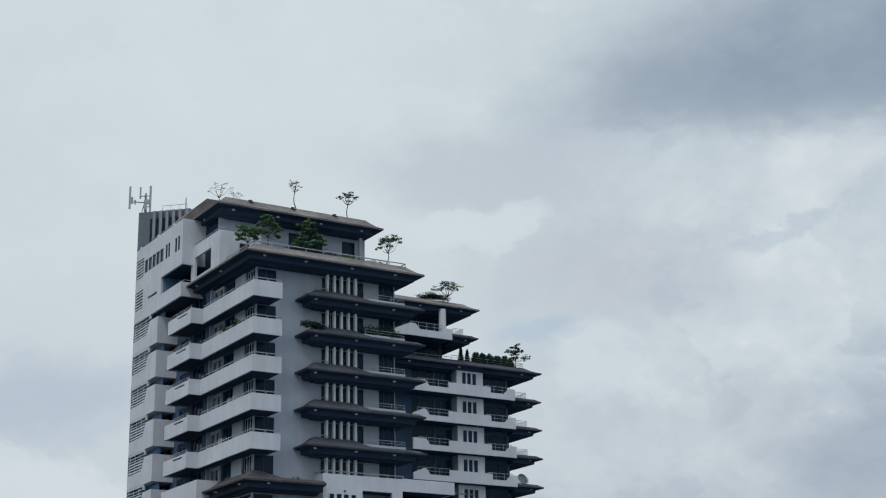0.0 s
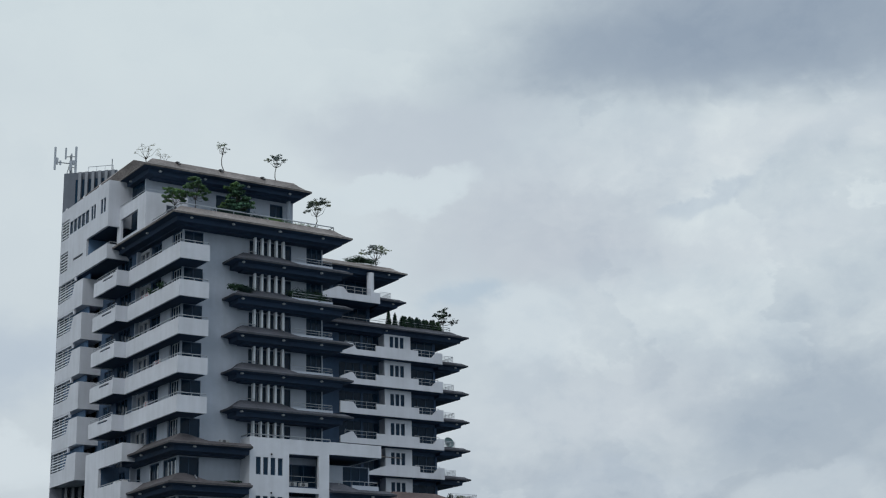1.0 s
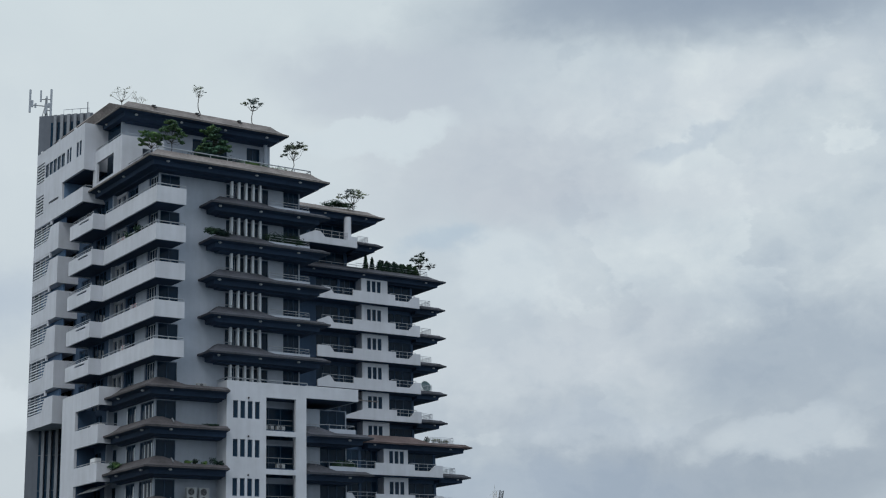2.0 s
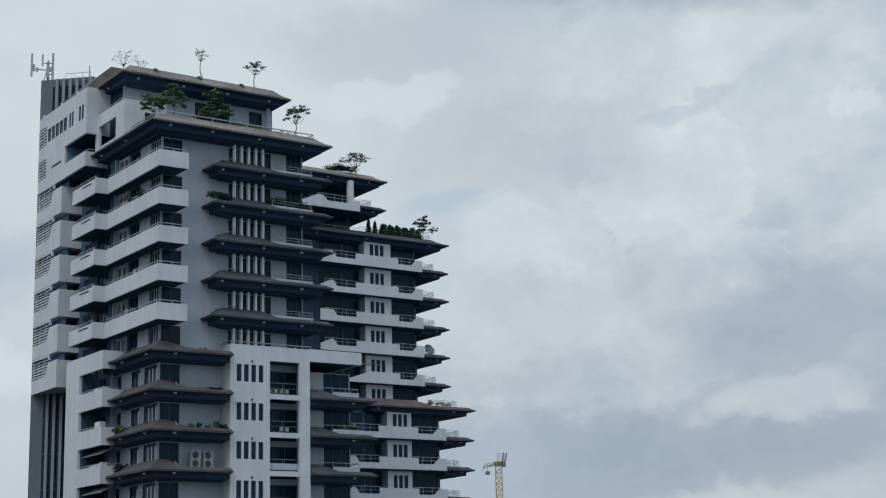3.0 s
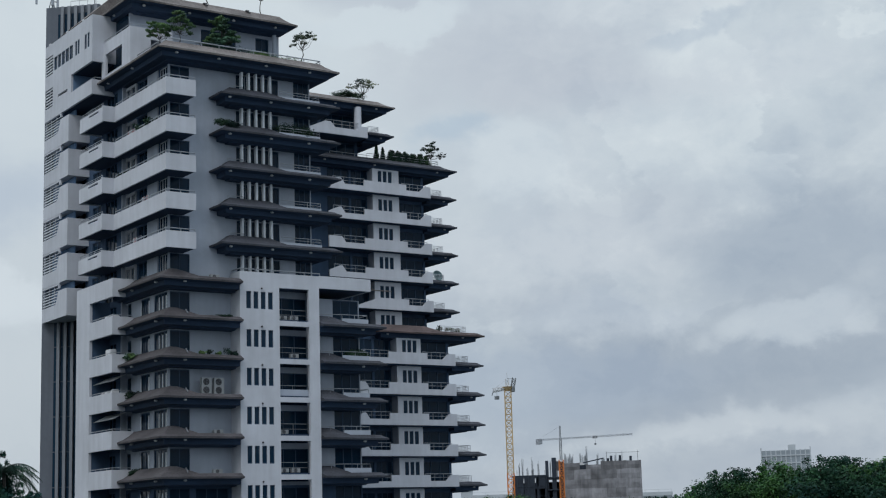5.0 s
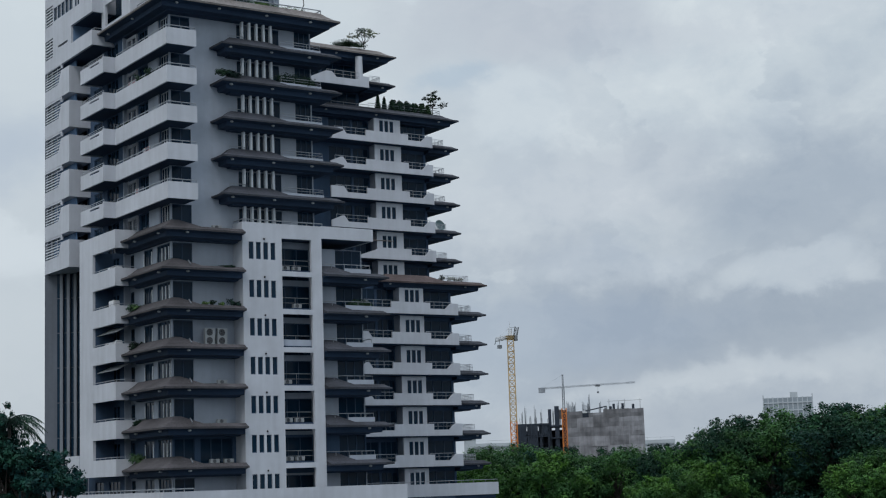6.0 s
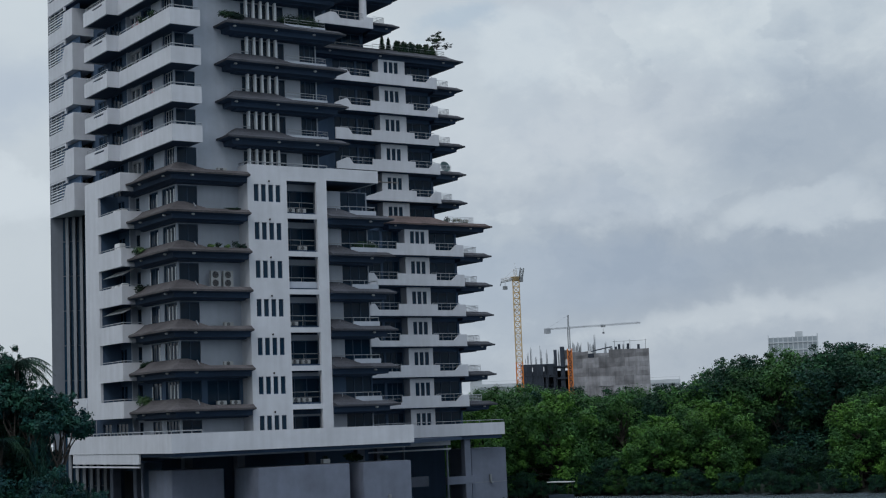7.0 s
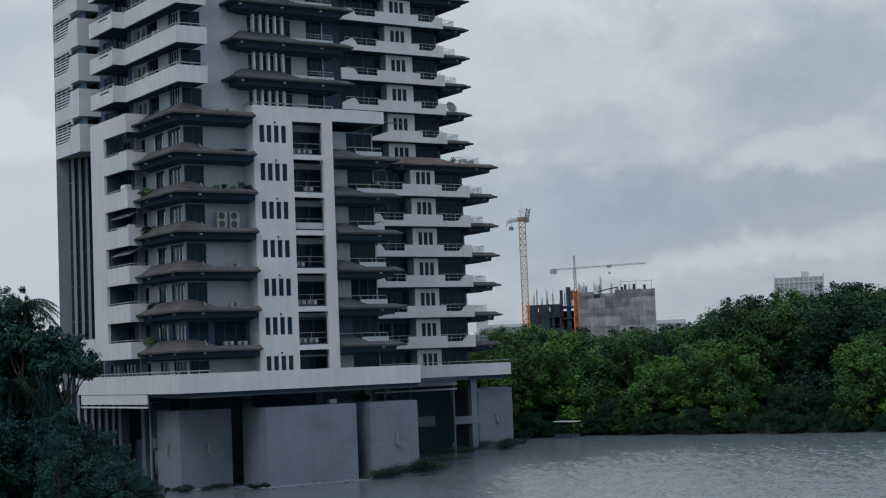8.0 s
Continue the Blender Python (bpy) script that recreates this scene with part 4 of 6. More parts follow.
rail("terrace_rail", [(84.5, 150.9), (92.6, 150.9)], LIP(6) + 0.8, LIP(6) + 1.1, tower, 1.5, 1)
bm = bmesh.new()
wall(bm, "y", 152.6, 152.8, 80, 92.4, LIP(6), LIP(8) - 0.3, [(85.0, 88.2, LIP(6) + 0.6, LIP(6) + 2.7), (88.5, 92.0, LIP(6) + 0.6, LIP(6) + 2.7), (84.4, 87.2, LIP(7) + 0.2, LIP(7) + 2.6), (87.6, 92.0, LIP(7) + 0.2, LIP(7) + 2.6)])
wall(bm, "x", 92.2, 92.4, 152.8, 163, LIP(6), LIP(8) - 0.3)
part("terrace_wall", bm, SHADEWALL, tower)
for lv, a, b in ((6, 85.0, 88.2), (6, 88.5, 92.0), (7, 84.4, 87.2), (7, 87.6, 92.0)):
    window(tower, "y", 152.66, a, b, LIP(lv) + (0.6 if lv == 6 else 0.2), LIP(lv) + (2.7 if lv == 6 else 2.6), 3)
bm = bmesh.new()
wall(bm, "y", 157, 157.2, 80, 92.2, LIP(6), LIP(8) - 0.3)
box(bm, 80, 150.0, LIP(7) - 0.3, 92.4, 162, LIP(7) - 0.05)
part("partition", bm, SHADEWALL, tower)
bm = bmesh.new()
z = LIP(7)
prism(bm, [(83.6, z - 0.65), (83.6, z - 0.45), (86.3, z + 0.75), (87.0, z + 0.75), (87.6, z + 0.15), (90.6, z + 0.15), (91.0, z + 0.6), (91.8, z + 0.6), (91.8, z - 0.65)], "y", 149.3, 149.5)
bal = part("balcony", bm, WHITE, tower)
part("balcony_slab", boxes((84.0, 149.5, z - 0.6, 91.8, 152.6, z - 0.3)), SOFFIT, bal)
rail("handrail", [(86.4, 149.4), (90.6, 149.4)], z + 0.15, z + 0.95, bal, 1.0, 2)
bm = bmesh.new()
tube(bm, (90.8, 149.75, z), (90.8, 149.75, LIP(8) - 0.4), 0.42, n=16)
part("column", bm, WHITE, tower, smooth=False)
end_eave(7, 149.6, 92.2, 95.5)
e = eave("roof_eave", [(80, 149.3), (95.56, 149.3), (95.56, 163.0)], LIP(8), BROWN, 3.0, 1.4, 0.85)
for x in (88.0, 93.4):
    soffit_lamp(e, x, 149.9, LIP(8) - 0.21)
part("roof_deck", boxes((80, 151.8, LIP(8) - 0.3, 93.0, 163, LIP(8) + 0.75)), SOFFIT, tower)
bm = bmesh.new()
z = LIP(1) + 2.0
prism(bm, [(150.0, z), (151.3, z + 0.55), (151.3, z + 0.4), (150.0, z - 0.1)], "x", 88.4, 94.9)
part("awning", bm, BROWN, tower, "weathered brown sloping awning")
# roof of the lower wing
e = eave("roof_eave", [(90.0, 148.0, 1), (90.0, 145.0, 1), (97.0, 145.0, 1), (98.6, 145.0, 0.35), (103.96, 145.0, 0.35), (103.96, 151.0, 0.35)], LIP(0), RUSSET, 2.6)
for x in (91.5, 101.4):
    soffit_lamp(e, x, 145.6, LIP(0) - 0.21)
rail("end_rail", [(98.8, 146.2), (102.2, 146.2), (102.2, 150)], LIP(0) + 0.32, LIP(0) + 1.12, tower, 0.55, 5, 0.02, FRAME)


# ---------------------------------------------------------------- podium
def podium():
    bm = ribbon([(55.5, 146.6), (53.9, 144.6), (53.7, 142.5), (53.7, 120.7), (77.0, 120.7), (77.0, 126.0)], 8.25, 9.83, 0.25)
    part("podium_parapet", bm, WHITE, tower)
    bm = bmesh.new()
    prism(bm, [(54.0, 142.5), (54.0, 121.0), (76.8, 121.0), (76.8, 126.0), (100, 146), (100, 160), (60, 160)], "z", 7.95, 8.3)
    part("podium_deck", bm, SOFFIT, tower)
    bm = ribbon([(80.0, 144.4), (104.05, 144.4), (104.05, 158.0)], 8.35, 9.66, 0.25)
    wp = part("terrace_parapet", bm, WHITE, tower)
    rail("handrail", [(80.0, 144.5), (103.95, 144.5)], 9.66, 9.95, wp, 1.6, 1)
    part("terrace_deck", boxes((80, 144.66, 7.95, 103.8, 160, 8.3)), SOFFIT, tower)
    # low white canopies under the deck
    part("canopy", boxes((53.75, 127.5, 7.36, 53.9, 142.9, 8.22)), WHITE, tower)
    part("canopy_soffit", boxes((53.9, 127.6, 7.5, 56.5, 142.9, 7.62)), SOFFIT, tower)
    part("canopy_edge", boxes((53.72, 127.5, 7.05, 53.9, 142.9, 7.19)), WHITE, tower)
    part("canopy", boxes((77.2, 144.15, 7.44, 96.6, 144.35, 8.20)), WHITE, tower)
    part("canopy_soffit", boxes((79.0, 144.35, 7.5, 96.5, 146.5, 7.64)), SOFFIT, tower)
    part("canopy_edge", boxes((77.2, 144.12, 6.95, 96.6, 144.32, 7.10)), WHITE, tower)
    rail("terrace_rail", [(53.85, 142), (53.85, 121.0), (56.5, 120.85)], 9.83, 10.05, tower, 0.8, 1, 0.035)
    # columns under the deck
    for x, y in ((60.0, 131.6), (63.1, 127.5), (70.2, 127.5), (75.3, 127.5), (57.5, 136.5), (57.5, 142.0), (99.4, 145.4), (89.5, 147.5)):
        bm = bmesh.new()
        prism(bm, [(x - 0.38, y - 0.38), (x + 0.38, y - 0.38), (x + 0.38, y + 0.38), (x - 0.38, y + 0.38)], "z", 0, 8.0)
        part("column", bm, CONCRETE, tower)
    for x, y in ((55.05, 129.9), (96.55, 144.85), (92.0, 146.4)):
        bm = bmesh.new()
        tube(bm, (x, y, 0.0), (x, y, 8.0), 0.11, n=10)
        part("post", bm, CONCRETE, tower)
    part("beam", boxes((55.2, 129.7, 3.6, 56.0, 130.1, 4.4)), CONCRETE, tower)
    part("beam", boxes((96.65, 145.0, 3.15, 100.2, 145.5, 3.98)), CONCRETE, tower)
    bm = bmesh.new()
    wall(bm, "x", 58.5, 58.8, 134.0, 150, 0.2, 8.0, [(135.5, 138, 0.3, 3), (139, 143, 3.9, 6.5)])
    part("podium_wall", bm, SHADEWALL, tower)
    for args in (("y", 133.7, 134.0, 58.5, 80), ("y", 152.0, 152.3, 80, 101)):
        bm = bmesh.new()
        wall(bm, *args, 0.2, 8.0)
        part("podium_wall", bm, SHADEWALL, tower)
    bm = bmesh.new()
    prism(bm, [(55.4, 124.4), (60.6, 123.4), (60.9, 119.7), (66.0, 119.9), (71.0, 120.1), (71.4, 125.0), (55.4, 126.0)], "z", -1.0, 0.12)
    part("landing", bm, CONCRETE, tower, "broken concrete ledge at the water line")
    part("walkway", boxes((80, 147.8, 3.0, 96, 148.2, 4.1)), CONCRETE, tower)
    # concrete blocks standing at the water's edge
    for x0, x1, y0, y1, z1, lamp in ((55.6, 60.4, 125.0, 129.9, 6.75, (1, 1)), (61.4, 70.25, 120.6, 125.0, 6.72, (0, 0)), (71.65, 76.6, 120.7, 125.4, 6.7, (0, 1)), (100.2, 104.95, 145.6, 150.0, 6.88, (0, 1))):
        bm = boxes((x0, y0, -0.6, x1, y1, z1))
        bmesh.ops.bevel(bm, geom=[ed for ed in bm.edges], offset=0.06, segments=2, affect="EDGES")
        blk = part("water_block", bm, CONCRETE, tower, "plain concrete block at the water's edge")
        part("joint", boxes((x0 - 0.004, y0 - 0.004, z1 - 3.72, x1 + 0.004, y1, z1 - 3.68)), STEEL, blk)
        if lamp[1]:
            xm, zm = (x0 + x1) / 2 + 0.1, z1 - 3.2
            bm = boxes((xm - 0.12, y0 - 0.2, zm - 0.5, xm + 0.12, y0 - 0.002, zm + 0.3), (xm - 0.05, y0 - 0.32, zm - 0.62, xm + 0.22, y0 - 0.1, zm - 0.48))
            part("wall_lamp", bm, STEEL, blk)
        if lamp[0]:
            ym, zm = (y0 + y1) / 2, z1 - 3.2
            part("wall_lamp", boxes((x0 - 0.2, ym - 0.12, zm - 0.5, x0 - 0.002, ym + 0.12, zm + 0.3)), STEEL, blk)


podium()


# ---------------------------------------------------------------- plants
def leaf_cloud(bm, rnd, centre, radius, count, size, squash=0.7, shell=0.55, plain=False):
    """Many small folded leaves round a centre, thicker towards the outside."""
    c = Vector(centre)
    for _ in range(count):
        d = Vector((rnd.gauss(0, 1), rnd.gauss(0, 1), rnd.gauss(0, 1))).normalized()
        r = radius * (shell + (1 - shell) * rnd.random()) * (0.86 + 0.28 * rnd.random())
        p = c + Vector((d.x * r, d.y * r, d.z * r * squash))
        a = Vector((rnd.gauss(0, 1), rnd.gauss(0, 1), rnd.gauss(0, 0.6))).normalized()
        n = (d * 0.9 + Vector((rnd.gauss(0, 0.5), rnd.gauss(0, 0.5), 0.5 + rnd.gauss(0, 0.4)))).normalized()
        b = n.cross(a)
        if b.length < 1e-3:
            continue
        b.normalize()
        a = b.cross(n)
        s = size * (0.6 + 0.8 * rnd.random())
        if plain:
            bm.faces.new([bm.verts.new(p + q) for q in (-a * s * 1.2, a * s * 0.5 + b * s * 0.75, a * s - b * s * 0.45)])
            continue
        v = [bm.verts.new(p + q) for q in (-a * s, b * s * 0.5 - n * s * 0.12, a * s, -b * s * 0.5 - n * s * 0.12)]
        bm.faces.new((v[0], v[1], v[2]))
        bm.faces.new((v[0], v[2], v[3]))


def limb(bm, a, b, r0, r1, rnd, bends=3, wobble=0.12):
    a, b = Vector(a), Vector(b)
    pts = [a]
    for k in range(1, bends):
        p = a.lerp(b, k / bends)
        w = (b - a).length * wobble
        pts.append(p + Vector((rnd.uniform(-w, w), rnd.uniform(-w, w), rnd.uniform(-w, w) * 0.5)))
    pts.append(b)
    for k in range(bends):
        tube(bm, pts[k], pts[k + 1], r0 + (r1 - r0) * k / bends, r0 + (r1 - r0) * (k + 1) / bends, 6)


def small_tree(at, height, spread, pads, leaves, leaf, seed, label, flat=0.35, size=0.085, bare=0.45):
    """A roof-garden tree: bent stem, limbs that fork, and pads of fine leaves at their ends."""
    rnd = random.Random(seed)
    t = thing("roof_tree", at, label, "tree", "trees on the roof terraces")
    bm = bmesh.new()
    cr = bmesh.new()
    fork = Vector((at[0] + rnd.uniform(-0.15, 0.15), at[1], at[2] + height * bare))
    limb(bm, at, fork, 0.055, 0.035, rnd, 4, 0.06)
    top = at[2] + height
    for k in range(pads):
        ang = k * 2.4 + rnd.random() * 0.6
        f = math.sqrt((k + 0.4) / pads)
        reach = spread * f * rnd.uniform(0.75, 1.0)
        z = top - (top - fork.z) * (flat * f * f + rnd.uniform(0.0, 0.28)) - 0.1
        end = Vector((fork.x + math.cos(ang) * reach, fork.y + math.sin(ang) * reach, z))
        knee = fork.lerp(end, 0.55) + Vector((0, 0, -0.10 * height * rnd.random()))
        limb(bm, fork, knee, 0.024, 0.016, rnd, 2, 0.12)
        limb(bm, knee, end, 0.016, 0.008, rnd, 2, 0.12)
        for _ in range(4):
            sub = end + Vector((rnd.gauss(0, 0.34), rnd.gauss(0, 0.34), rnd.gauss(0, 0.12))) * spread * 0.5
            tube(bm, end, sub, 0.010, 0.005, 4)
            leaf_cloud(cr, rnd, sub, spread * rnd.uniform(0.16, 0.27), leaves, size, 0.5, 0.05)
    part("trunk", bm, BARK, t)
    part("crown", cr, leaf, t)
    return t


def shrub(name, at, sx, sy, sz, count, leaf, seed, label, group=""):
    rnd = random.Random(seed)
    bm = bmesh.new()
    for _ in range(5):
        leaf_cloud(bm, rnd, (rnd.uniform(-0.5, 0.5), rnd.uniform(-0.5, 0.5), 0.5 + rnd.uniform(-0.1, 0.15)), 0.42, count // 5, 0.13 / max(sx, sz), 0.8, 0.3)
    bmesh.ops.transform(bm, matrix=Matrix.Translation(at) @ Matrix.Diagonal((sx, sy, sz, 1)), verts=bm.verts)
    tagged(part(name, bm, leaf), label, "plant", group)


def conifer(at, width, height, seed, taper=0.75):
    """A small clipped conifer: a short stem and a tapering coat of fine twigs."""
    rnd = random.Random(seed)
    t = thing("conifer", at, "small dark clipped conifer in a row", "conifer", "row of clipped conifers")
    x, y, z = at
    bm = bmesh.new()
    tube(bm, (x, y, z), (x, y, z + height * 0.8), 0.05, 0.02, 6)
    part("stem", bm, BARK, t)
    bm = bmesh.new()
    for k in range(9):
        f = k / 8
        r = width * 0.5 * (1 - f) ** taper + 0.04
        leaf_cloud(bm, rnd, (x, y, z + height * (0.12 + 0.84 * f)), r, int(70 + 210 * (1 - f)), 0.085, 0.9, 0.35)
    part("foliage", bm, LEAF_DARK, t)


def roof_garden():
    d = LIP(6) + 0.56
    small_tree((55.7, 125.0, d), 3.3, 1.35, 14, 60, LEAF, 3, "leafy green roof tree behind the terrace rail", 0.5, 0.10, 0.42)
    small_tree((57.3, 124.2, d), 4.3, 1.25, 14, 55, LEAF, 4, "taller green roof tree on the terrace", 0.75, 0.09, 0.45)
    small_tree((61.0, 123.8, d), 4.3, 1.35, 24, 120, LEAF, 5, "dense green roof tree on the terrace", 0.95, 0.10, 0.35)
    small_tree((69.0, 123.4, d), 3.85, 1.25, 12, 30, LEAF_GREY, 6, "sparse flat-topped tree at the terrace corner", 0.35, 0.085, 0.5)
    u = LIP(8) + 0.86
    small_tree((55.6, 131.6, u), 2.4, 1.2, 8, 6, LEAF_GREY, 7, "almost bare thin tree on the roof", 0.4, 0.05, 0.3)
    small_tree((57.4, 131.8, u), 2.0, 0.9, 5, 3, LEAF_GREY, 17, "almost bare thin tree on the roof", 0.3, 0.06, 0.3)
    small_tree((63.3, 131.3, u), 3.7, 0.85, 9, 12, LEAF_GREY, 8, "thin sparse tree on the roof", 0.3, 0.05, 0.68)
    small_tree((69.0, 131.3, u), 3.55, 1.0, 11, 26, LEAF_GREY, 9, "umbrella-shaped sparse tree on the roof", 0.35, 0.06, 0.6)
    small_tree((92.9, 152.0, LIP(8) + 0.76), 3.3, 1.6, 16, 12, LEAF_GREY, 10, "spreading cloud-pruned tree on the wing's roof", 0.4, 0.10, 0.35)
    small_tree((101.7, 151.4, LIP(6) + 0.61), 3.2, 1.45, 14, 22, LEAF_DARK, 11, "gnarled cloud-pruned tree on the wing's terrace", 0.7, 0.10, 0.35)
    shrub("mound_shrub", (90.3, 151.3, LIP(8) + 0.75), 2.6, 1.6, 1.15, 2200, LEAF_DARK, 21, "rounded green shrub on the wing's roof")
    shrub("hedge", (60.4, 122.55, d), 3.6, 0.7, 1.35, 2000, LEAF_DARK, 22, "low trimmed hedge on the terrace")
    shrub("hedge", (65.6, 122.55, d), 4.6, 0.6, 1.05, 2000, LEAF, 23, "low trimmed hedge on the terrace")
    for k in range(13):
        h = (1.75, 1.6)[k] if k < 2 else 1.45 - 0.02 * k
        x = (94.0, 95.0)[k] if k < 2 else 95.4 + 0.49 * (k - 1)
        conifer((x, 151.2 + (0.12 if k % 2 else -0.1), LIP(6) + 0.6), 0.7 if k < 2 else 1.05, h * (1.15 if k < 2 else 1.12 + 0.05 * math.sin(k * 2.3)), 30 + k, 0.6 if k < 2 else 0.42)
    # a creeping fringe along the top roof's edge
    rnd = random.Random(15)
    for k in range(16):
        x = 55.8 + 0.9 * k + rnd.uniform(-0.3, 0.3)
        shrub("creeper", (x, 130.2, LIP(8) + 0.93), rnd.uniform(0.6, 1.3), 0.5, rnd.uniform(0.12, 0.35), 70, LEAF_GREY, 130 + k, "dry creeping plant on the roof's edge", "creepers on the roof edge")
    # planting on the eaves
    rnd = random.Random(5)
    for n, x, y, sx, sz in ((4, 60.4, 121.6, 1.6, 0.9), (4, 67.0, 122.1, 3.2, 1.5), (4, 69.0, 122.1, 2.0, 1.0), (-2, 58.2, 121.7, 0.4, 0.5), (-2, 58.9, 121.7, 0.3, 0.65), (-2, 59.6, 121.7, 0.4, 0.4), (-2, 60.3, 121.7, 0.35, 0.8), (-2, 60.9, 121.7, 0.5, 0.55),
                            (-2, 73.3, 122.2, 1.8, 1.2), (-3, 55.2, 129.0, 1.2, 0.9), (-6, 55.2, 128.8, 1.4, 1.2), (5, 55.0, 136.5, 0.8, 1.0), (4, 55.0, 126.8, 1.4, 1.0), (0, 55.1, 131.4, 1.2, 0.9), (-1, 60.0, 121.6, 1.0, 0.3), (5, 55.0, 133.5, 0.9, 0.9), (4, 54.9, 124.6, 1.2, 1.1), (3, 54.9, 130.6, 0.9, 0.9), (-5, 55.2, 128.6, 1.0, 0.9), (-2, 55.1, 128.9, 1.1, 0.8)):
        shrub("potted_plant", (x, y, LIP(n) + (0.25 if sx > 1 else 0.2)), sx, 0.8, sz * 1.15, 1300 if sx > 1.5 else 480 if sx > 0.7 else 110, LEAF_DARK if rnd.random() < 0.9 or sx > 1.5 else LEAF, 60 + n + int(x), "bushy plant on a balcony ledge", "balcony plants")


roof_garden()


# ---------------------------------------------------------------- things on the tower
def air_conditioner(at, w, h, fans, label):
    ac = thing("air_conditioner", at, label, "air conditioner", "outdoor air conditioners")
    x, y, z = at
    bm = boxes((x - w / 2, y, z + 0.06, x + w / 2, y + 0.36, z + h))
    bmesh.ops.bevel(bm, geom=list(bm.edges), offset=0.02, segments=1, affect="EDGES")
    part("casing", bm, ACWHITE, ac)
    for k in range(fans):
        zz = z + 0.06 + (h - 0.06) * (k + 0.5) / fans
        r = min(w * 0.36, h / fans * 0.40)
        bm = bmesh.new()
        tube(bm, (x - w * 0.06, y - 0.015, zz), (x - w * 0.06, y + 0.02, zz), r, n=20)
        g = part("fan_opening", bm, BLACK, ac)
        bm = bmesh.new()
        for q in range(-3, 4):
            h2 = math.sqrt(max(0.0, 1 - (q / 3.6) ** 2)) * r
            box(bm, x - w * 0.06 + q * r / 3.6 - 0.008, y - 0.05, zz - h2, x - w * 0.06 + q * r / 3.6 + 0.008, y - 0.035, zz + h2)
        part("grille", bm, STEEL, g)
        bm = bmesh.new()
        for b in range(3):
            a = b * math.tau / 3
            p = Vector((x - w * 0.06, y - 0.02, zz))
            tube(bm, p, p + Vector((math.cos(a) * r * 0.75, 0, math.sin(a) * r * 0.75)), r * 0.10, r * 0.2, 5)
        tube(bm, (x - w * 0.06, y - 0.03, zz), (x - w * 0.06, y, zz), r * 0.22, n=8)
        part("fan_blades", bm, BLACK, g)
    part("feet", boxes((x - w / 2 + 0.05, y + 0.02, z, x - w / 2 + 0.13, y + 0.34, z + 0.06), (x + w / 2 - 0.13, y + 0.02, z, x + w / 2 - 0.05, y + 0.34, z + 0.06)), STEEL, ac)


zc = LIP(-3) + 0.33
air_conditioner((58.75, 122.2, zc), 0.9, 1.45, 2, "tall white outdoor air conditioner with two fans on an eave")
air_conditioner((59.90, 122.2, zc), 0.9, 1.45, 2, "tall white outdoor air conditioner with two fans on an eave")
for n, xs in ((-4, (59.9,)), (-5, (59.8,)), (-6, (59.1, 60.4)), (0, (59.6,))):
    for x in xs:
        air_conditioner((x, 122.3, LIP(n) + 0.33), 0.85, 0.40, 1, "small white outdoor air conditioner on an eave")
for k in range(7):
    for j in range(2):
        if (k * 2 + j) % 5 != 2:
            air_conditioner((66.0 + 1.1 * j, 122.05, 28.57 - 3.3 * k), 0.8, 0.40, 1, "small white outdoor air conditioner behind a loggia rail")


# Plain white boxes stand in for air conditioners and clutter in the loggias.
def white_tank(n, y, w, h):
    x, z = 54.0, LIP(n) - 0.05
    bm = boxes((x - 0.3, y, z + 1.0, x + 0.3, y + w, z + 1.1 + h))
    bmesh.ops.bevel(bm, geom=list(bm.edges), offset=0.05, segments=2, affect="EDGES")
    t = tagged(part("white_tank", bm, LAMPWHITE), "white box in a loggia, standing in for an air conditioner", "tank", "tanks in the loggias")
    bm = boxes((x - 0.25, y + 0.05, z, x - 0.17, y + 0.13, z + 1.0), (x + 0.17, y + 0.05, z, x + 0.25, y + 0.13, z + 1.0), (x - 0.25, y + w - 0.13, z, x - 0.17, y + w - 0.05, z + 1.0), (x + 0.17, y + w - 0.13, z, x + 0.25, y + w - 0.05, z + 1.0))
    part("stand", bm, STEEL, t)


for n, y, w, h in ((-1, 131.4, 0.8, 0.32), (-1, 130.2, 0.5, 0.22), (-2, 130.9, 1.1, 0.62), (-3, 130.3, 0.45, 0.35), (-3, 131.4, 0.7, 0.28), (-3, 132.6, 0.4, 0.22)):
    white_tank(n, y, w, h)


def awning(n):
    z = LIP(n) + 2.72
    t = thing("awning", (53.6, 132.2, z), "pale sloping awning in a loggia opening", "awning", "loggia awnings")
    bm = bmesh.new()
    prism(bm, [(53.62, z - 0.62), (53.66, z - 0.62), (54.9, z - 0.02), (54.86, z - 0.0)], "y", 130.2, 134.5)
    part("cloth", bm, LAMPWHITE, t)
    bm = bmesh.new()
    tube(bm, (53.64, 130.2, z - 0.62), (53.64, 134.5, z - 0.62), 0.03, n=6)
    part("front_bar", bm, STEEL, t)


awning(-3)
awning(-4)


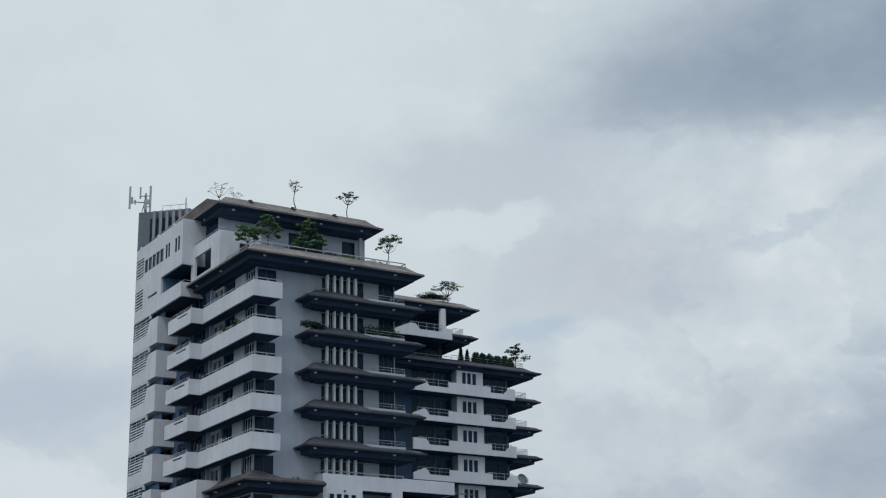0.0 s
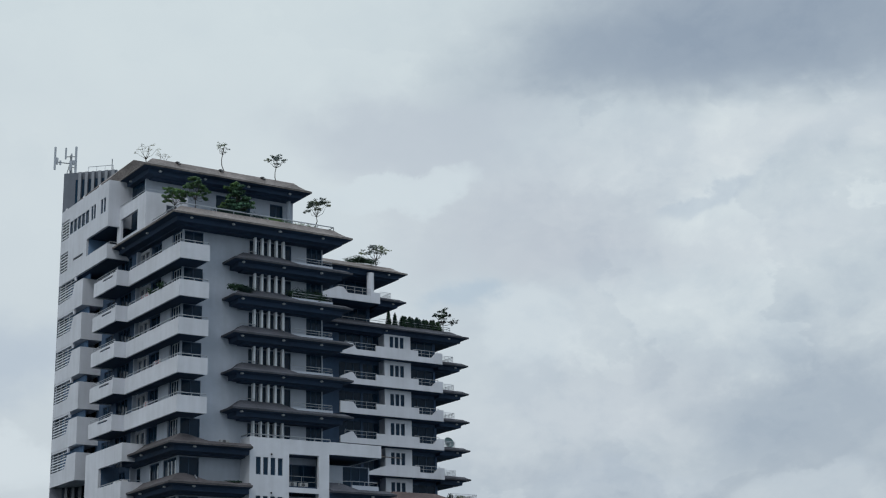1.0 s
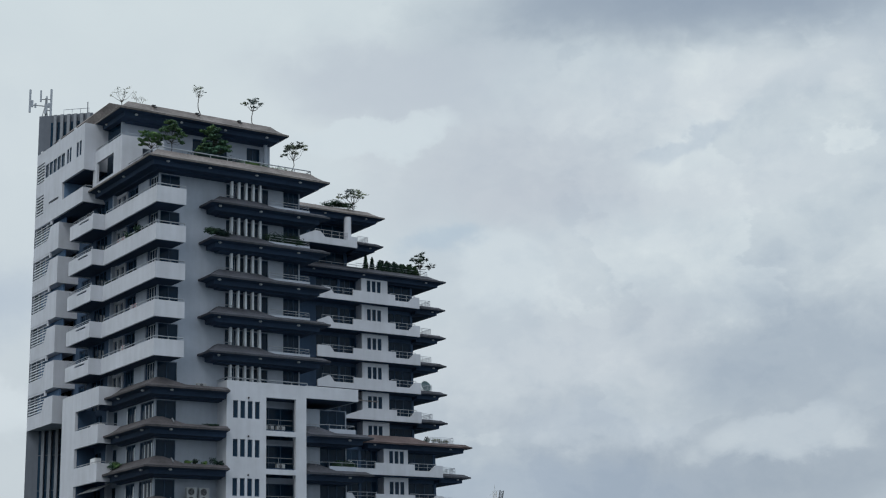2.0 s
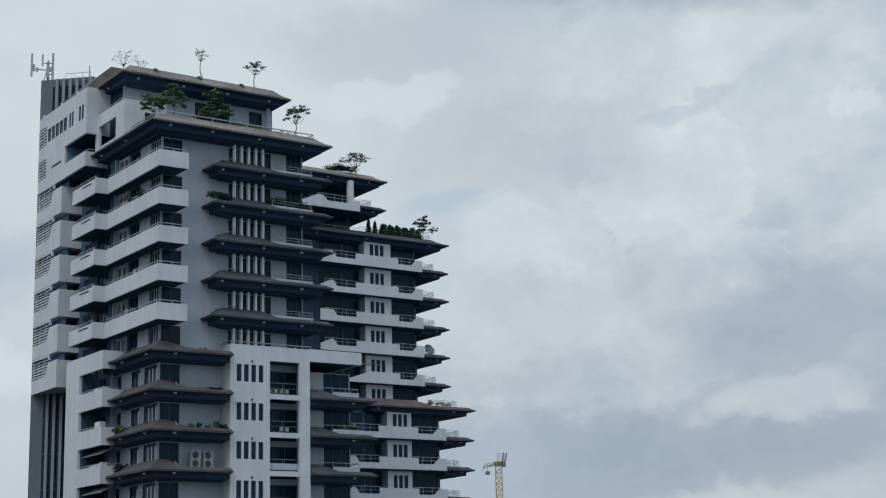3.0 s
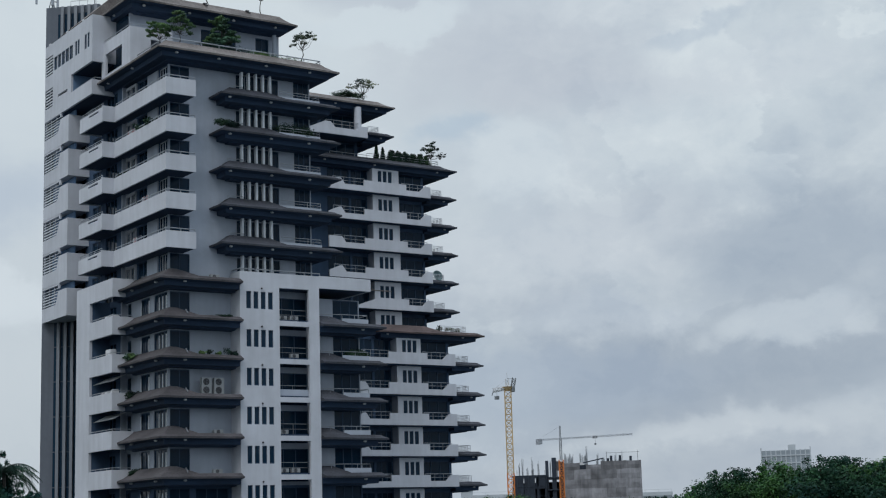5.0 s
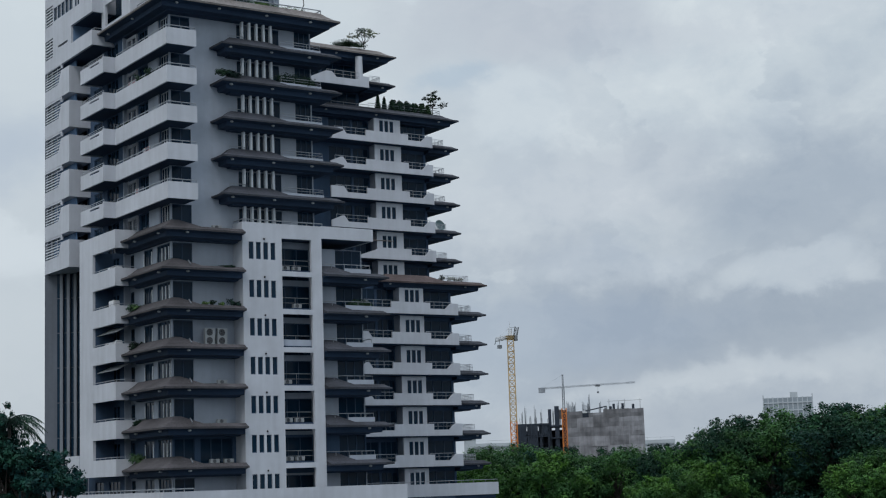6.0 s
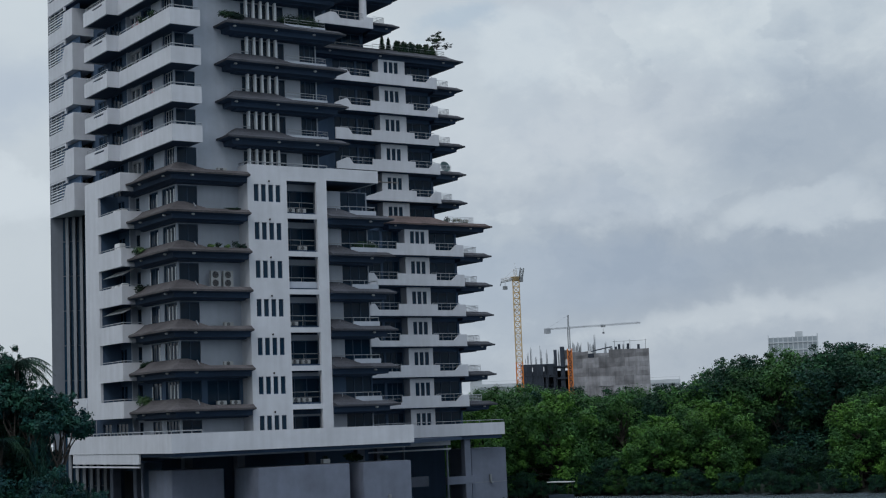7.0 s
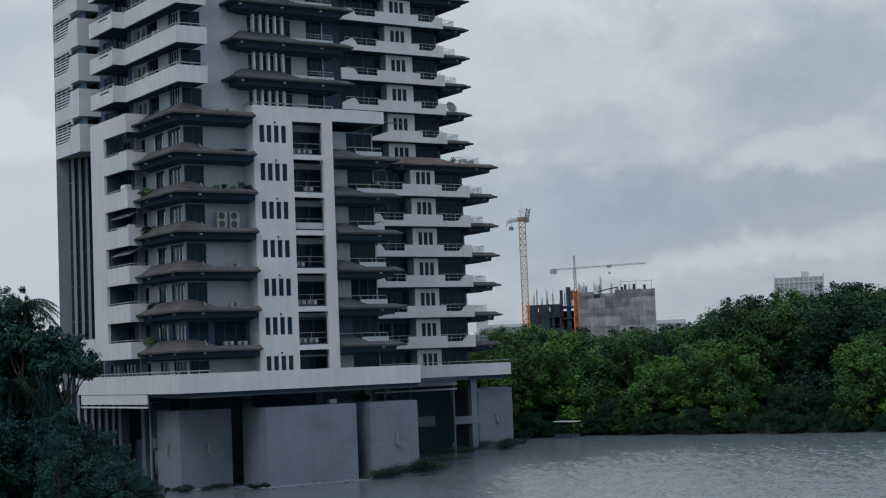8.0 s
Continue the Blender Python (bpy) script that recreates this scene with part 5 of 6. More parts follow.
def clothes_rack(x, y, z, seed):
    rnd = random.Random(seed)
    t = thing("clothes_rack", (x, y, z), "clothes rack with washing on a balcony", "clothes rack", "washing on the balconies")
    bm = bmesh.new()
    for yy in (y - 0.9, y + 0.9):
        tube(bm, (x, yy, z), (x, yy, z + 1.75), 0.02, n=6)
    tube(bm, (x, y - 0.9, z + 1.72), (x, y + 0.9, z + 1.72), 0.02, n=6)
    part("frame", bm, STEEL, t)
    for k in range(6):
        yy = y - 0.75 + 0.3 * k
        h = rnd.uniform(0.4, 0.8)
        bm = bmesh.new()
        prism(bm, [(yy - 0.11, z + 1.72), (yy + 0.11, z + 1.72), (yy + 0.13, z + 1.72 - h), (yy - 0.12, z + 1.70 - h)], "x", x - 0.04, x + 0.04)
        part("garment", bm, CLOTHES[rnd.randrange(3)], t)


CLOTHES = [material("washing_pale", (0.45, 0.46, 0.48), 0.9, grain=0.1), material("washing_pink", (0.38, 0.22, 0.24), 0.9, grain=0.1), material("washing_dark", (0.06, 0.07, 0.10), 0.9, grain=0.1)]
clothes_rack(54.95, 129.3, LIP(4) - 0.42, 1)
clothes_rack(54.95, 126.4, LIP(2) - 0.42, 2)
clothes_rack(54.95, 128.0, LIP(1) - 0.42, 3)


def satellite_dish(at, r, mat, label):
    d = thing("satellite_dish", at, label, "satellite dish")
    x, y, z = at
    bm = bmesh.new()
    rings = []
    n = 16
    for k in range(5):
        q = r * k / 4
        rings.append([bm.verts.new((x + q * math.cos(a * math.tau / n), y - 0.25 * (q / r) ** 2 * r - 0.05 + q * math.sin(a * math.tau / n) * 0.35, z + 0.7 + q * math.sin(a * math.tau / n) * 0.94)) for a in range(n)] if k else [bm.verts.new((x, y - 0.05, z + 0.7))])
    for a in range(n):
        bm.faces.new((rings[0][0], rings[1][a], rings[1][(a + 1) % n]))
    for p, q in zip(rings[1:], rings[2:]):
        for a in range(n):
            bm.faces.new((p[a], q[a], q[(a + 1) % n], p[(a + 1) % n]))
    bmesh.ops.solidify(bm, geom=list(bm.faces), thickness=0.03)
    part("dish", bm, mat, d)
    bm = bmesh.new()
    tube(bm, (x, y + 0.1, z), (x, y + 0.1, z + 0.7), 0.04, n=8)
    tube(bm, (x, y - 0.05, z + 0.7), (x, y - 0.5, z + 0.6), 0.02, n=6)
    part("mount", bm, STEEL, d)


DISH = material("teal_grey_dish", (0.22, 0.34, 0.36), 0.5, grain=0.1)
satellite_dish((101.6, 150.7, LIP(2) + 0.30), 0.65, DISH, "teal grey satellite dish on an end terrace")


def roof_furniture():
    for k, (x, w, h) in enumerate(((99.2, 0.7, 0.9), (100.4, 1.1, 0.8), (101.6, 0.5, 0.7))):
        shrub("potted_plant", (x, 146.9, LIP(0) + 0.4), w, 0.7, h, 160, LEAF_GREY, 90 + k, "pale plant in a pot on the lower wing's terrace", "balcony plants")


roof_furniture()


def antenna_mast():
    x, y, z = 54.0, 147.0, 62.1
    m = thing("antenna_mast", (x, y, z), "grey steel mast with cellular panel antennas on the stair core", "antenna")
    bm = bmesh.new()
    tube(bm, (x, y, z), (x, y, z + 2.2), 0.10, n=8)
    for a in (0.6, 2.7, 4.8):
        tube(bm, (x + math.cos(a) * 0.4, y + math.sin(a) * 0.4, z), (x, y, z + 1.7), 0.04, n=6)
    part("pole", bm, STEEL, m)
    bm = bmesh.new()
    tube(bm, (x - 1.6, y + 0.1, z + 1.25), (x + 0.1, y, z + 1.35), 0.05, n=6)
    tube(bm, (x - 0.5, y + 0.1, z + 2.0), (x + 0.6, y - 0.1, z + 2.15), 0.045, n=6)
    tube(bm, (x - 0.2, y, z + 0.95), (x + 0.6, y - 0.1, z + 0.95), 0.045, n=6)
    part("cross_arm", bm, STEEL, m)
    for dx, dy, z0, z1, w in ((-1.62, 0.1, 0.45, 2.85, 0.09), (-1.40, 0.1, 1.05, 1.75, 0.11), (-1.05, 0.1, 1.05, 1.5, 0.08), (-0.52, 0.1, 1.75, 2.95, 0.07), (0.05, 0.0, 1.6, 2.4, 0.07),
                              (0.48, -0.1, 0.2, 3.2, 0.10), (0.25, -0.1, 1.2, 1.7, 0.10), (-0.05, -0.15, 0.5, 1.55, 0.14)):
        bm = boxes((x + dx - w, y + dy - 0.07, z + z0, x + dx + w, y + dy + 0.07, z + z1))
        part("panel_antenna", bm, METAL, m)
    m = thing("roof_railing", (56.0, 144.6, 62.1), "thin grey railing and conductors on the stair core", "railing")
    rail("railing", [(55.2, 145.2), (57.1, 143.4)], 62.1, 62.75, m, 0.9, 1)
    bm = bmesh.new()
    tube(bm, (57.0, 143.5, 62.1), (57.0, 143.5, 63.4), 0.05, n=6)
    part("conductor", bm, STEEL, m)


antenna_mast()


# ---------------------------------------------------------------- the distance
def lattice(bm, a, b, half, step, r):
    """A square lattice girder from a to b."""
    a, b = Vector(a), Vector(b)
    d = (b - a).normalized()
    u = d.orthogonal().normalized()
    if abs(d.z) > 0.9:
        u = Vector((0.6, 0.8, 0))
    w = d.cross(u)
    cs = [(u * sx + w * sy) * half for sx, sy in ((1, 1), (1, -1), (-1, -1), (-1, 1))]
    for c in cs:
        tube(bm, a + c, b + c, r, n=4)
    n = max(1, round((b - a).length / step))
    for i in range(n):
        p, q = a.lerp(b, i / n), a.lerp(b, (i + 1) / n)
        for k in range(4):
            c, e = cs[k], cs[(k + 1) % 4]
            tube(bm, p + (c if i % 2 else e), q + (e if i % 2 else c), r * 0.6, n=4)
            tube(bm, p + c, p + e, r * 0.6, n=4)


def luffing_crane():
    x, y = 249.5, 338.4
    c = thing("tower_crane", (x, y, 1.5), "yellow tower crane with an orange lower mast", "crane", "cranes")
    bm = bmesh.new()
    lattice(bm, (x, y, 1.5), (x, y, 24.6), 0.85, 1.7, 0.15)
    part("lower_mast", bm, ORANGE, c, "orange lattice mast")
    bm = bmesh.new()
    lattice(bm, (x, y, 24.6), (x, y, 46.0), 0.82, 1.5, 0.15)
    part("upper_mast", bm, YELLOW, c)
    bm = bmesh.new()
    tube(bm, (x, y, 46.0), (x, y, 47.1), 0.85, 1.55, 12)
    part("slewing_ring", bm, YELLOW, c)
    bm = bmesh.new()
    lattice(bm, (x - 0.1, y, 46.9), (x - 0.1, y, 49.2), 0.42, 1.1, 0.11)
    tube(bm, (x - 0.1, y, 49.2), (x - 0.1, y, 50.9), 0.06, n=4)
    tube(bm, (x - 0.1, y, 49.2), (x - 3.6, y + 1.0, 46.5), 0.04, n=4)
    part("apex", bm, LAMPWHITE, c)
    bm = bmesh.new()
    lattice(bm, (x - 0.8, y + 0.3, 46.7), (x - 3.9, y + 1.2, 46.1), 0.36, 0.9, 0.12)
    part("counter_jib", bm, LAMPWHITE, c)
    bm = bmesh.new()
    tube(bm, (x - 3.8, y + 1.2, 46.0), (x - 4.2, y + 1.3, 44.8), 0.12, n=5)
    box(bm, x - 3.2, y + 0.7, 43.8, x - 2.3, y + 1.6, 44.7)
    tube(bm, (x - 2.75, y + 1.1, 44.7), (x - 2.75, y + 1.1, 46.2), 0.05, n=4)
    part("counterweight", bm, STEEL, c)
    bm = boxes((x + 0.4, y - 1.6, 45.7, x + 1.3, y - 0.6, 47.2))
    bmesh.ops.bevel(bm, geom=list(bm.edges), offset=0.12, segments=1, affect="EDGES")
    part("cab", bm, STEEL, c)
    bm = bmesh.new()
    lattice(bm, (x + 1.1, y - 0.6, 46.6), (x + 1.5, y - 1.0, 49.4), 0.46, 0.9, 0.13)
    tube(bm, (x + 1.5, y - 1.0, 49.2), (x - 0.1, y, 49.3), 0.05, n=4)
    part("jib_foot", bm, STEEL, c)


def hammerhead_crane():
    a, b, m = Vector((267.3, 349.0, 34.0)), Vector((287.3, 333.2, 34.75)), Vector((272.1, 345.7))
    c = thing("tower_crane", (m.x, m.y, 1.5), "small hammerhead tower crane with a pale jib", "crane", "cranes")
    bm = bmesh.new()
    lattice(bm, (m.x, m.y, 1.5), (m.x, m.y, 28.4), 0.6, 1.4, 0.13)
    part("lower_mast", bm, ORANGE, c, "orange lattice mast")
    bm = bmesh.new()
    lattice(bm, (m.x, m.y, 28.4), (m.x, m.y, 34.2), 0.30, 1.0, 0.08)
    lattice(bm, (m.x, m.y, 34.2), (m.x, m.y, 37.7), 0.16, 0.8, 0.06)
    part("upper_mast", bm, STEEL, c)
    bm = bmesh.new()
    lattice(bm, a, b, 0.17, 0.9, 0.035)
    tube(bm, (m.x, m.y, 37.6), a + Vector((0, 0, 0.2)), 0.02, n=4)
    part("jib", bm, METAL, c)
    part("counterweight", boxes((a.x - 0.65, a.y - 0.65, a.z - 1.2, a.x + 0.65, a.y + 0.65, a.z + 0.2)), METAL, c)
    h = a.lerp(b, 0.60)
    bm = bmesh.new()
    tube(bm, (h.x, h.y, h.z), (h.x, h.y, h.z - 1.9), 0.03, n=4)
    box(bm, h.x - 0.2, h.y - 0.2, h.z - 2.3, h.x + 0.2, h.y + 0.2, h.z - 1.8)
    part("hook_block", bm, STEEL, c)
    bm = bmesh.new()
    lattice(bm, h - Vector((0.5, -0.4, 0.2)), h + Vector((0.5, -0.4, -0.2)), 0.2, 0.5, 0.06)
    part("trolley", bm, STEEL, c)


def building_site():
    a, b = Vector((278.8, 353.2)), Vector((295.2, 339.6))
    u = (b - a).normalized()
    back = Vector((-u.y, u.x)) if Vector((-u.y, u.x)).y > 0 else Vector((u.y, -u.x))
    rnd = random.Random(12)
    s = thing("building_site", (a.x, a.y, 1.5), "unfinished concrete building wrapped in grey scaffold netting", "building")
    length = (b - a).length

    def slab(name, s0, s1, z0, z1, d0, d1, mat, parent=s, label=""):
        bm = bmesh.new()
        p, q = a + u * s0, a + u * s1
        prism(bm, [tuple(p + back * d0), tuple(q + back * d0), tuple(q + back * d1), tuple(p + back * d1)], "z", z0, z1)
        return part(name, bm, mat, parent, label)

    slab("core", 0.4, length - 0.4, 1.5, 27.3, 1.0, 18, RAWDARK)
    # sheets of netting, lapped, sagging and of different age
    for j in range(10):
        z0 = 2.4 + 2.62 * j
        cuts = [0.0] + [length * (k + rnd.uniform(-0.28, 0.28)) / 6 for k in range(1, 6)] + [length]
        for k in range(6):
            top = z0 + 2.70
            if j == 9:
                top = z0 + rnd.choice((1.3, 1.8, 2.2, 2.2))
                if k == 1:
                    continue
            s0, s1 = cuts[k], cuts[k + 1] + 0.15
            off = rnd.uniform(0.0, 0.22)
            bm = bmesh.new()
            n = 6
            rows = []
            for zz, belly in ((z0 + rnd.uniform(-0.1, 0.05), 0.0), ((z0 + top) / 2, rnd.uniform(0.05, 0.2)), (top + rnd.uniform(-0.05, 0.1), 0.0)):
                row = []
                for i in range(n + 1):
                    p = a + u * (s0 + (s1 - s0) * i / n) + back * (off - belly * math.sin(math.pi * i / n))
                    row.append((bm.verts.new((p.x, p.y, zz - 0.10 * math.sin(math.pi * i / n))), bm.verts.new((p.x + back.x * 0.06, p.y + back.y * 0.06, zz - 0.10 * math.sin(math.pi * i / n)))))
                rows.append(row)
            for r0, r1 in zip(rows, rows[1:]):
                for i in range(n):
                    bm.faces.new((r0[i][0], r0[i + 1][0], r1[i + 1][0], r1[i][0]))
                    bm.faces.new((r0[i][1], r0[i + 1][1], r1[i + 1][1], r1[i][1]))
            part("netting_sheet", bm, NETTING, s)
    # scaffold tubes in front of the netting and over the bare frame
    for lo, hi, z1 in ((-14.6, -4.6, 25.4),):
        bm = bmesh.new()
        k = lo
        while k <= hi:
            p = a + u * k - back * 0.3
            tube(bm, (p.x, p.y, 1.5), (p.x, p.y, z1 + rnd.uniform(-0.2, 1.4)), 0.05, n=4)
            k += 1.55
        z = 3.4
        while z < z1:
            p, q = a + u * lo - back * 0.3, a + u * hi - back * 0.3
            tube(bm, (p.x, p.y, z), (q.x, q.y, z), 0.045, n=4)
            z += 2.62
        part("scaffold", bm, RAWDARK, s)
    # bare frame beside it
    for j in range(7):
        z0 = 1.5 + 3.35 * j
        slab("floor_slab", -14.5, -4.8, z0 + 2.9, z0 + 3.3, 1.0, 16, RAWDARK)
        for k in range(5):
            slab("column", -14.3 + 2.2 * k, -13.7 + 2.2 * k, z0, z0 + 2.9, 1.2, 2.0, RAWDARK)
        slab("floor_slab", -4.8, -0.3, z0 + 2.3, z0 + 2.7, 1.6, 16, RAWDARK)
        for k in range(3):
            if rnd.random() < 0.92:
                slab("screen", -14.4 + 3.2 * k, -11.4 + 3.2 * k, z0 + 0.1, z0 + 2.9, 1.0 + 0.1 * k, 1.15 + 0.1 * k, RAWDARK)
    slab("stair_shaft", -5.2, -4.4, 1.5, 28.8, 2.0, 5.0, RAWDARK)
    slab("stair_shaft", -3.4, -2.2, 1.5, 29.6, 2.0, 5.0, RAWDARK)
    slab("stair_shaft", -1.2, -0.2, 1.5, 28.4, 2.0, 5.0, RAWDARK)
    slab("screen", -2.2, -1.0, 26.0, 28.6, 2.6, 2.75, NETTING)
    slab("screen", 3.8, 5.6, 25.8, 28.0, 1.4, 1.5, LAMPWHITE)
    for k in range(34):
        q = rnd.uniform(-14, length * 0.72)
        z0 = 26.5 if q > -0.5 else 23.6
        p = a + u * q + back * rnd.uniform(1, 6)
        bm = bmesh.new()
        h = rnd.uniform(3.0, 7.0) if q < 8 else rnd.uniform(2.0, 4.5)
        for e in range(4):
            tube(bm, (p.x + e * 0.16, p.y, z0), (p.x + e * 0.16 + rnd.uniform(-0.1, 0.1), p.y, z0 + h * rnd.uniform(0.7, 1)), 0.045, n=4)
        part("rebar", bm, STEEL, s)
    for q in (12.0, 12.9, 15.4, 18.3):
        slab("column_stub", q, q + 0.7, 27.0, 28.9 + rnd.random() * 0.8, 1.5, 2.2, RAWDARK)
    bm = bmesh.new()
    p, q = a + u * 11.5 + back * 2, a + u * (length - 0.2) + back * 2
    tube(bm, (p.x, p.y, 30.4), (q.x, q.y, 30.5), 0.06, n=4)
    for f in (0.05, 0.5, 0.95):
        r = p.lerp(q, f)
        tube(bm, (r.x, r.y, 27.2), (r.x, r.y, 30.9), 0.06, n=4)
    part("guard_rail", bm, STEEL, s)
    bm = bmesh.new()
    p, q = a + u * 3.0 + back * 1.2, a + u * 12.5 + back * 1.2
    prism(bm, [(p.x, 27.9), (q.x, 29.2), (q.x, 28.9), (p.x, 27.6)], "y", p.y - 4.0, p.y - 3.7)
    part("sloping_beam", bm, RAWDARK, s)
    slab("site_hoarding", 3.0, 8.0, 1.5, 13.6, -9.0, -8.6, ORANGE, label="orange site hoarding")
    slab("core", -14.4, -0.4, 1.5, 23.0, 6.0, 16, RAWDARK)


def low_block(x, y, w, h, top, label):
    """A far low building with a parapet, a cornice and a rail, only its top clear of the trees."""
    r = Vector((math.cos(radians(-33.5)), math.sin(radians(-33.5))))
    d = Vector((-r.y, r.x))
    c = Vector((x, y))
    s = thing("far_building", (x, y, 2.0), label, "building")

    def slab(name, s0, s1, z0, z1, d0, d1, mat):
        bm = bmesh.new()
        prism(bm, [tuple(c + r * s0 + d * d0), tuple(c + r * s1 + d * d0), tuple(c + r * s1 + d * d1), tuple(c + r * s0 + d * d1)], "z", z0, z1)
        return part(name, bm, mat, s)
    slab("wall", 0, w, 2.0, h, 0, 9, FARWALL)
    slab("parapet", -0.2, w + 0.2, h, top, -0.3, 0.1, FARWALL)
    slab("cornice", -0.1, w + 0.1, h - 0.5, h - 0.3, -0.25, 0.0, FARPIER)
    bm = bmesh.new()
    for q in (0.0, w * 0.33, w * 0.66, w):
        p = c + r * q
        tube(bm, (p.x, p.y, top), (p.x, p.y, top + 0.8), 0.05, n=4)
    p, q = c, c + r * w
    tube(bm, (p.x, p.y, top + 0.8), (q.x, q.y, top + 0.8), 0.05, n=4)
    part("rail", bm, FARWALL, s)


def far_block():
    a, b = Vector((496.7, 493.3)), Vector((510.9, 478.5))
    u = (b - a).normalized()
    back = Vector((-u.y, u.x))
    if back.y < 0:
        back = -back
    s = thing("far_building", (a.x, a.y, 2.0), "distant pale grey block with vertical piers", "building")
    L = (b - a).length
    bm = bmesh.new()
    prism(bm, [tuple(a), tuple(b), tuple(b + back * 15), tuple(a + back * 15)], "z", 2.0, 40.0)
    part("wall", bm, FARPIER, s)
    for k in range(11):
        p = a + u * (L * k / 10)
        bm = bmesh.new()
        prism(bm, [tuple(p - u * 0.22 - back * 0.6), tuple(p + u * 0.22 - back * 0.6), tuple(p + u * 0.22), tuple(p - u * 0.22)], "z", 2.0, 41.3 if k in (0, 10) else 40.3)
        part("pier", bm, FARWALL, s)
    for z in (28.0, 31.2, 34.4, 37.6):
        bm = bmesh.new()
        prism(bm, [tuple(a - back * 0.3), tuple(b - back * 0.3), tuple(b - back * 0.02), tuple(a - back * 0.02)], "z", z, z + 0.5)
        part("spandrel", bm, FARWALL, s)
    p = a + u * (L * 0.55)
    bm = bmesh.new()
    prism(bm, [tuple(p), tuple(p + u * 3.2), tuple(p + u * 3.2 + back * 4), tuple(p + back * 4)], "z", 40.0, 42.3)
    part("roof_house", bm, FARWALL, s)


luffing_crane()
hammerhead_crane()
building_site()
far_block()
low_block(344.5, 401.3, 13.0, 19.6, 20.8, "distant low pale building with a roof rail")
low_block(278.0, 398.0, 14.0, 19.6, 20.6, "distant low pale roof behind the tower")
low_block(276.6, 400.5, 3.4, 22.4, 23.4, "distant narrow grey block behind the tower")


# ---------------------------------------------------------------- trees on the shores
def tree_kind(seed, height, spread, leaf, label, leaves=28000, lobes=30, size=0.115, low=0.03):
    """A broad tree: trunk, limbs to every clump, and clumps of many small leaves, uneven and open between."""
    rnd = random.Random(seed)
    t = thing("tree", (0, 0, 0), label, "tree", "trees on the far bank")
    bm = bmesh.new()
    limb(bm, (0, 0, -0.8), (rnd.uniform(-0.4, 0.4), rnd.uniform(-0.4, 0.4), height * 0.6), 0.30, 0.12, rnd, 4, 0.05)
    cr = bmesh.new()
    for k in range(lobes):
        ang = k * 2.4 + rnd.uniform(-0.4, 0.4)
        frac = (k + 0.5) / lobes
        z = height * (low + (0.84 - low) * frac)
        wide = spread * math.sqrt(max(0.05, 1 - (abs(frac - 0.36) / 0.68) ** 2)) * rnd.uniform(0.6, 1.08)
        p = Vector((math.cos(ang) * wide * 0.8, math.sin(ang) * wide * 0.8, z + rnd.uniform(-0.5, 0.5)))
        limb(bm, (0, 0, z * 0.6), p, 0.10, 0.02, rnd, 3)
        r = spread * rnd.choice((0.20, 0.26, 0.32, 0.40))
        share = (r / spread / 0.30) ** 2 * leaves / lobes
        leaf_cloud(cr, rnd, p, r, int(share * 0.45), size, 0.72, 0.55, True)
        # tufts that break the clump's outline, more of them on its upper side
        for _ in range(9):
            q = p + Vector((rnd.uniform(-0.95, 0.95), rnd.uniform(-0.95, 0.95), rnd.uniform(-0.35, 0.8))) * r
            leaf_cloud(cr, rnd, q, r * rnd.uniform(0.2, 0.42), int(share * 0.06), size * rnd.uniform(0.8, 1.15), 0.8, 0.2, True)
    part("trunk", bm, BARK, t)
    part("crown", cr, leaf, t)
    return t


def palm(at, height, seed, label):
    rnd = random.Random(seed)
    t = thing("palm_tree", at, label, "palm", "palms beside the tower")
    x, y, z = at
    bm = bmesh.new()
    top = Vector((x + rnd.uniform(-0.6, 0.6), y + rnd.uniform(-0.6, 0.6), z + height))
    limb(bm, (x, y, z - 0.5), top, 0.2, 0.12, rnd, 5, 0.015)
    part("trunk", bm, BARK, t)
    bm = bmesh.new()
    for k in range(20):
        ang = k * 2.4 + rnd.random() * 0.4
        lift = rnd.uniform(-0.3, 1.1)
        length = rnd.uniform(2.4, 3.3)
        d = Vector((math.cos(ang), math.sin(ang), 0))
        side = Vector((-d.y, d.x, 0))
        last = top
        for i in range(1, 19):
            f = i / 18
            p = top + d * length * f + Vector((0, 0, (lift * f - 1.35 * f * f) * length * 0.62))
            tube(bm, last, p, 0.035 * (1 - f) + 0.01, n=4)
            w = 0.72 * math.sin(math.pi * min(1, f * 0.9 + 0.1)) + 0.10
            for sg in (1, -1):
                for q in (0.0, 0.5):
                    root = last.lerp(p, q)
                    tip = root + side * sg * w * rnd.uniform(0.75, 1.0) + Vector((0, 0, -w * rnd.uniform(0.4, 1.0))) + d * w * rnd.uniform(0.2, 0.5)
                    bm.faces.new([bm.verts.new(v) for v in (root, root + d * 0.06, tip)])
            last = p
    part("fronds", bm, PALM, t)


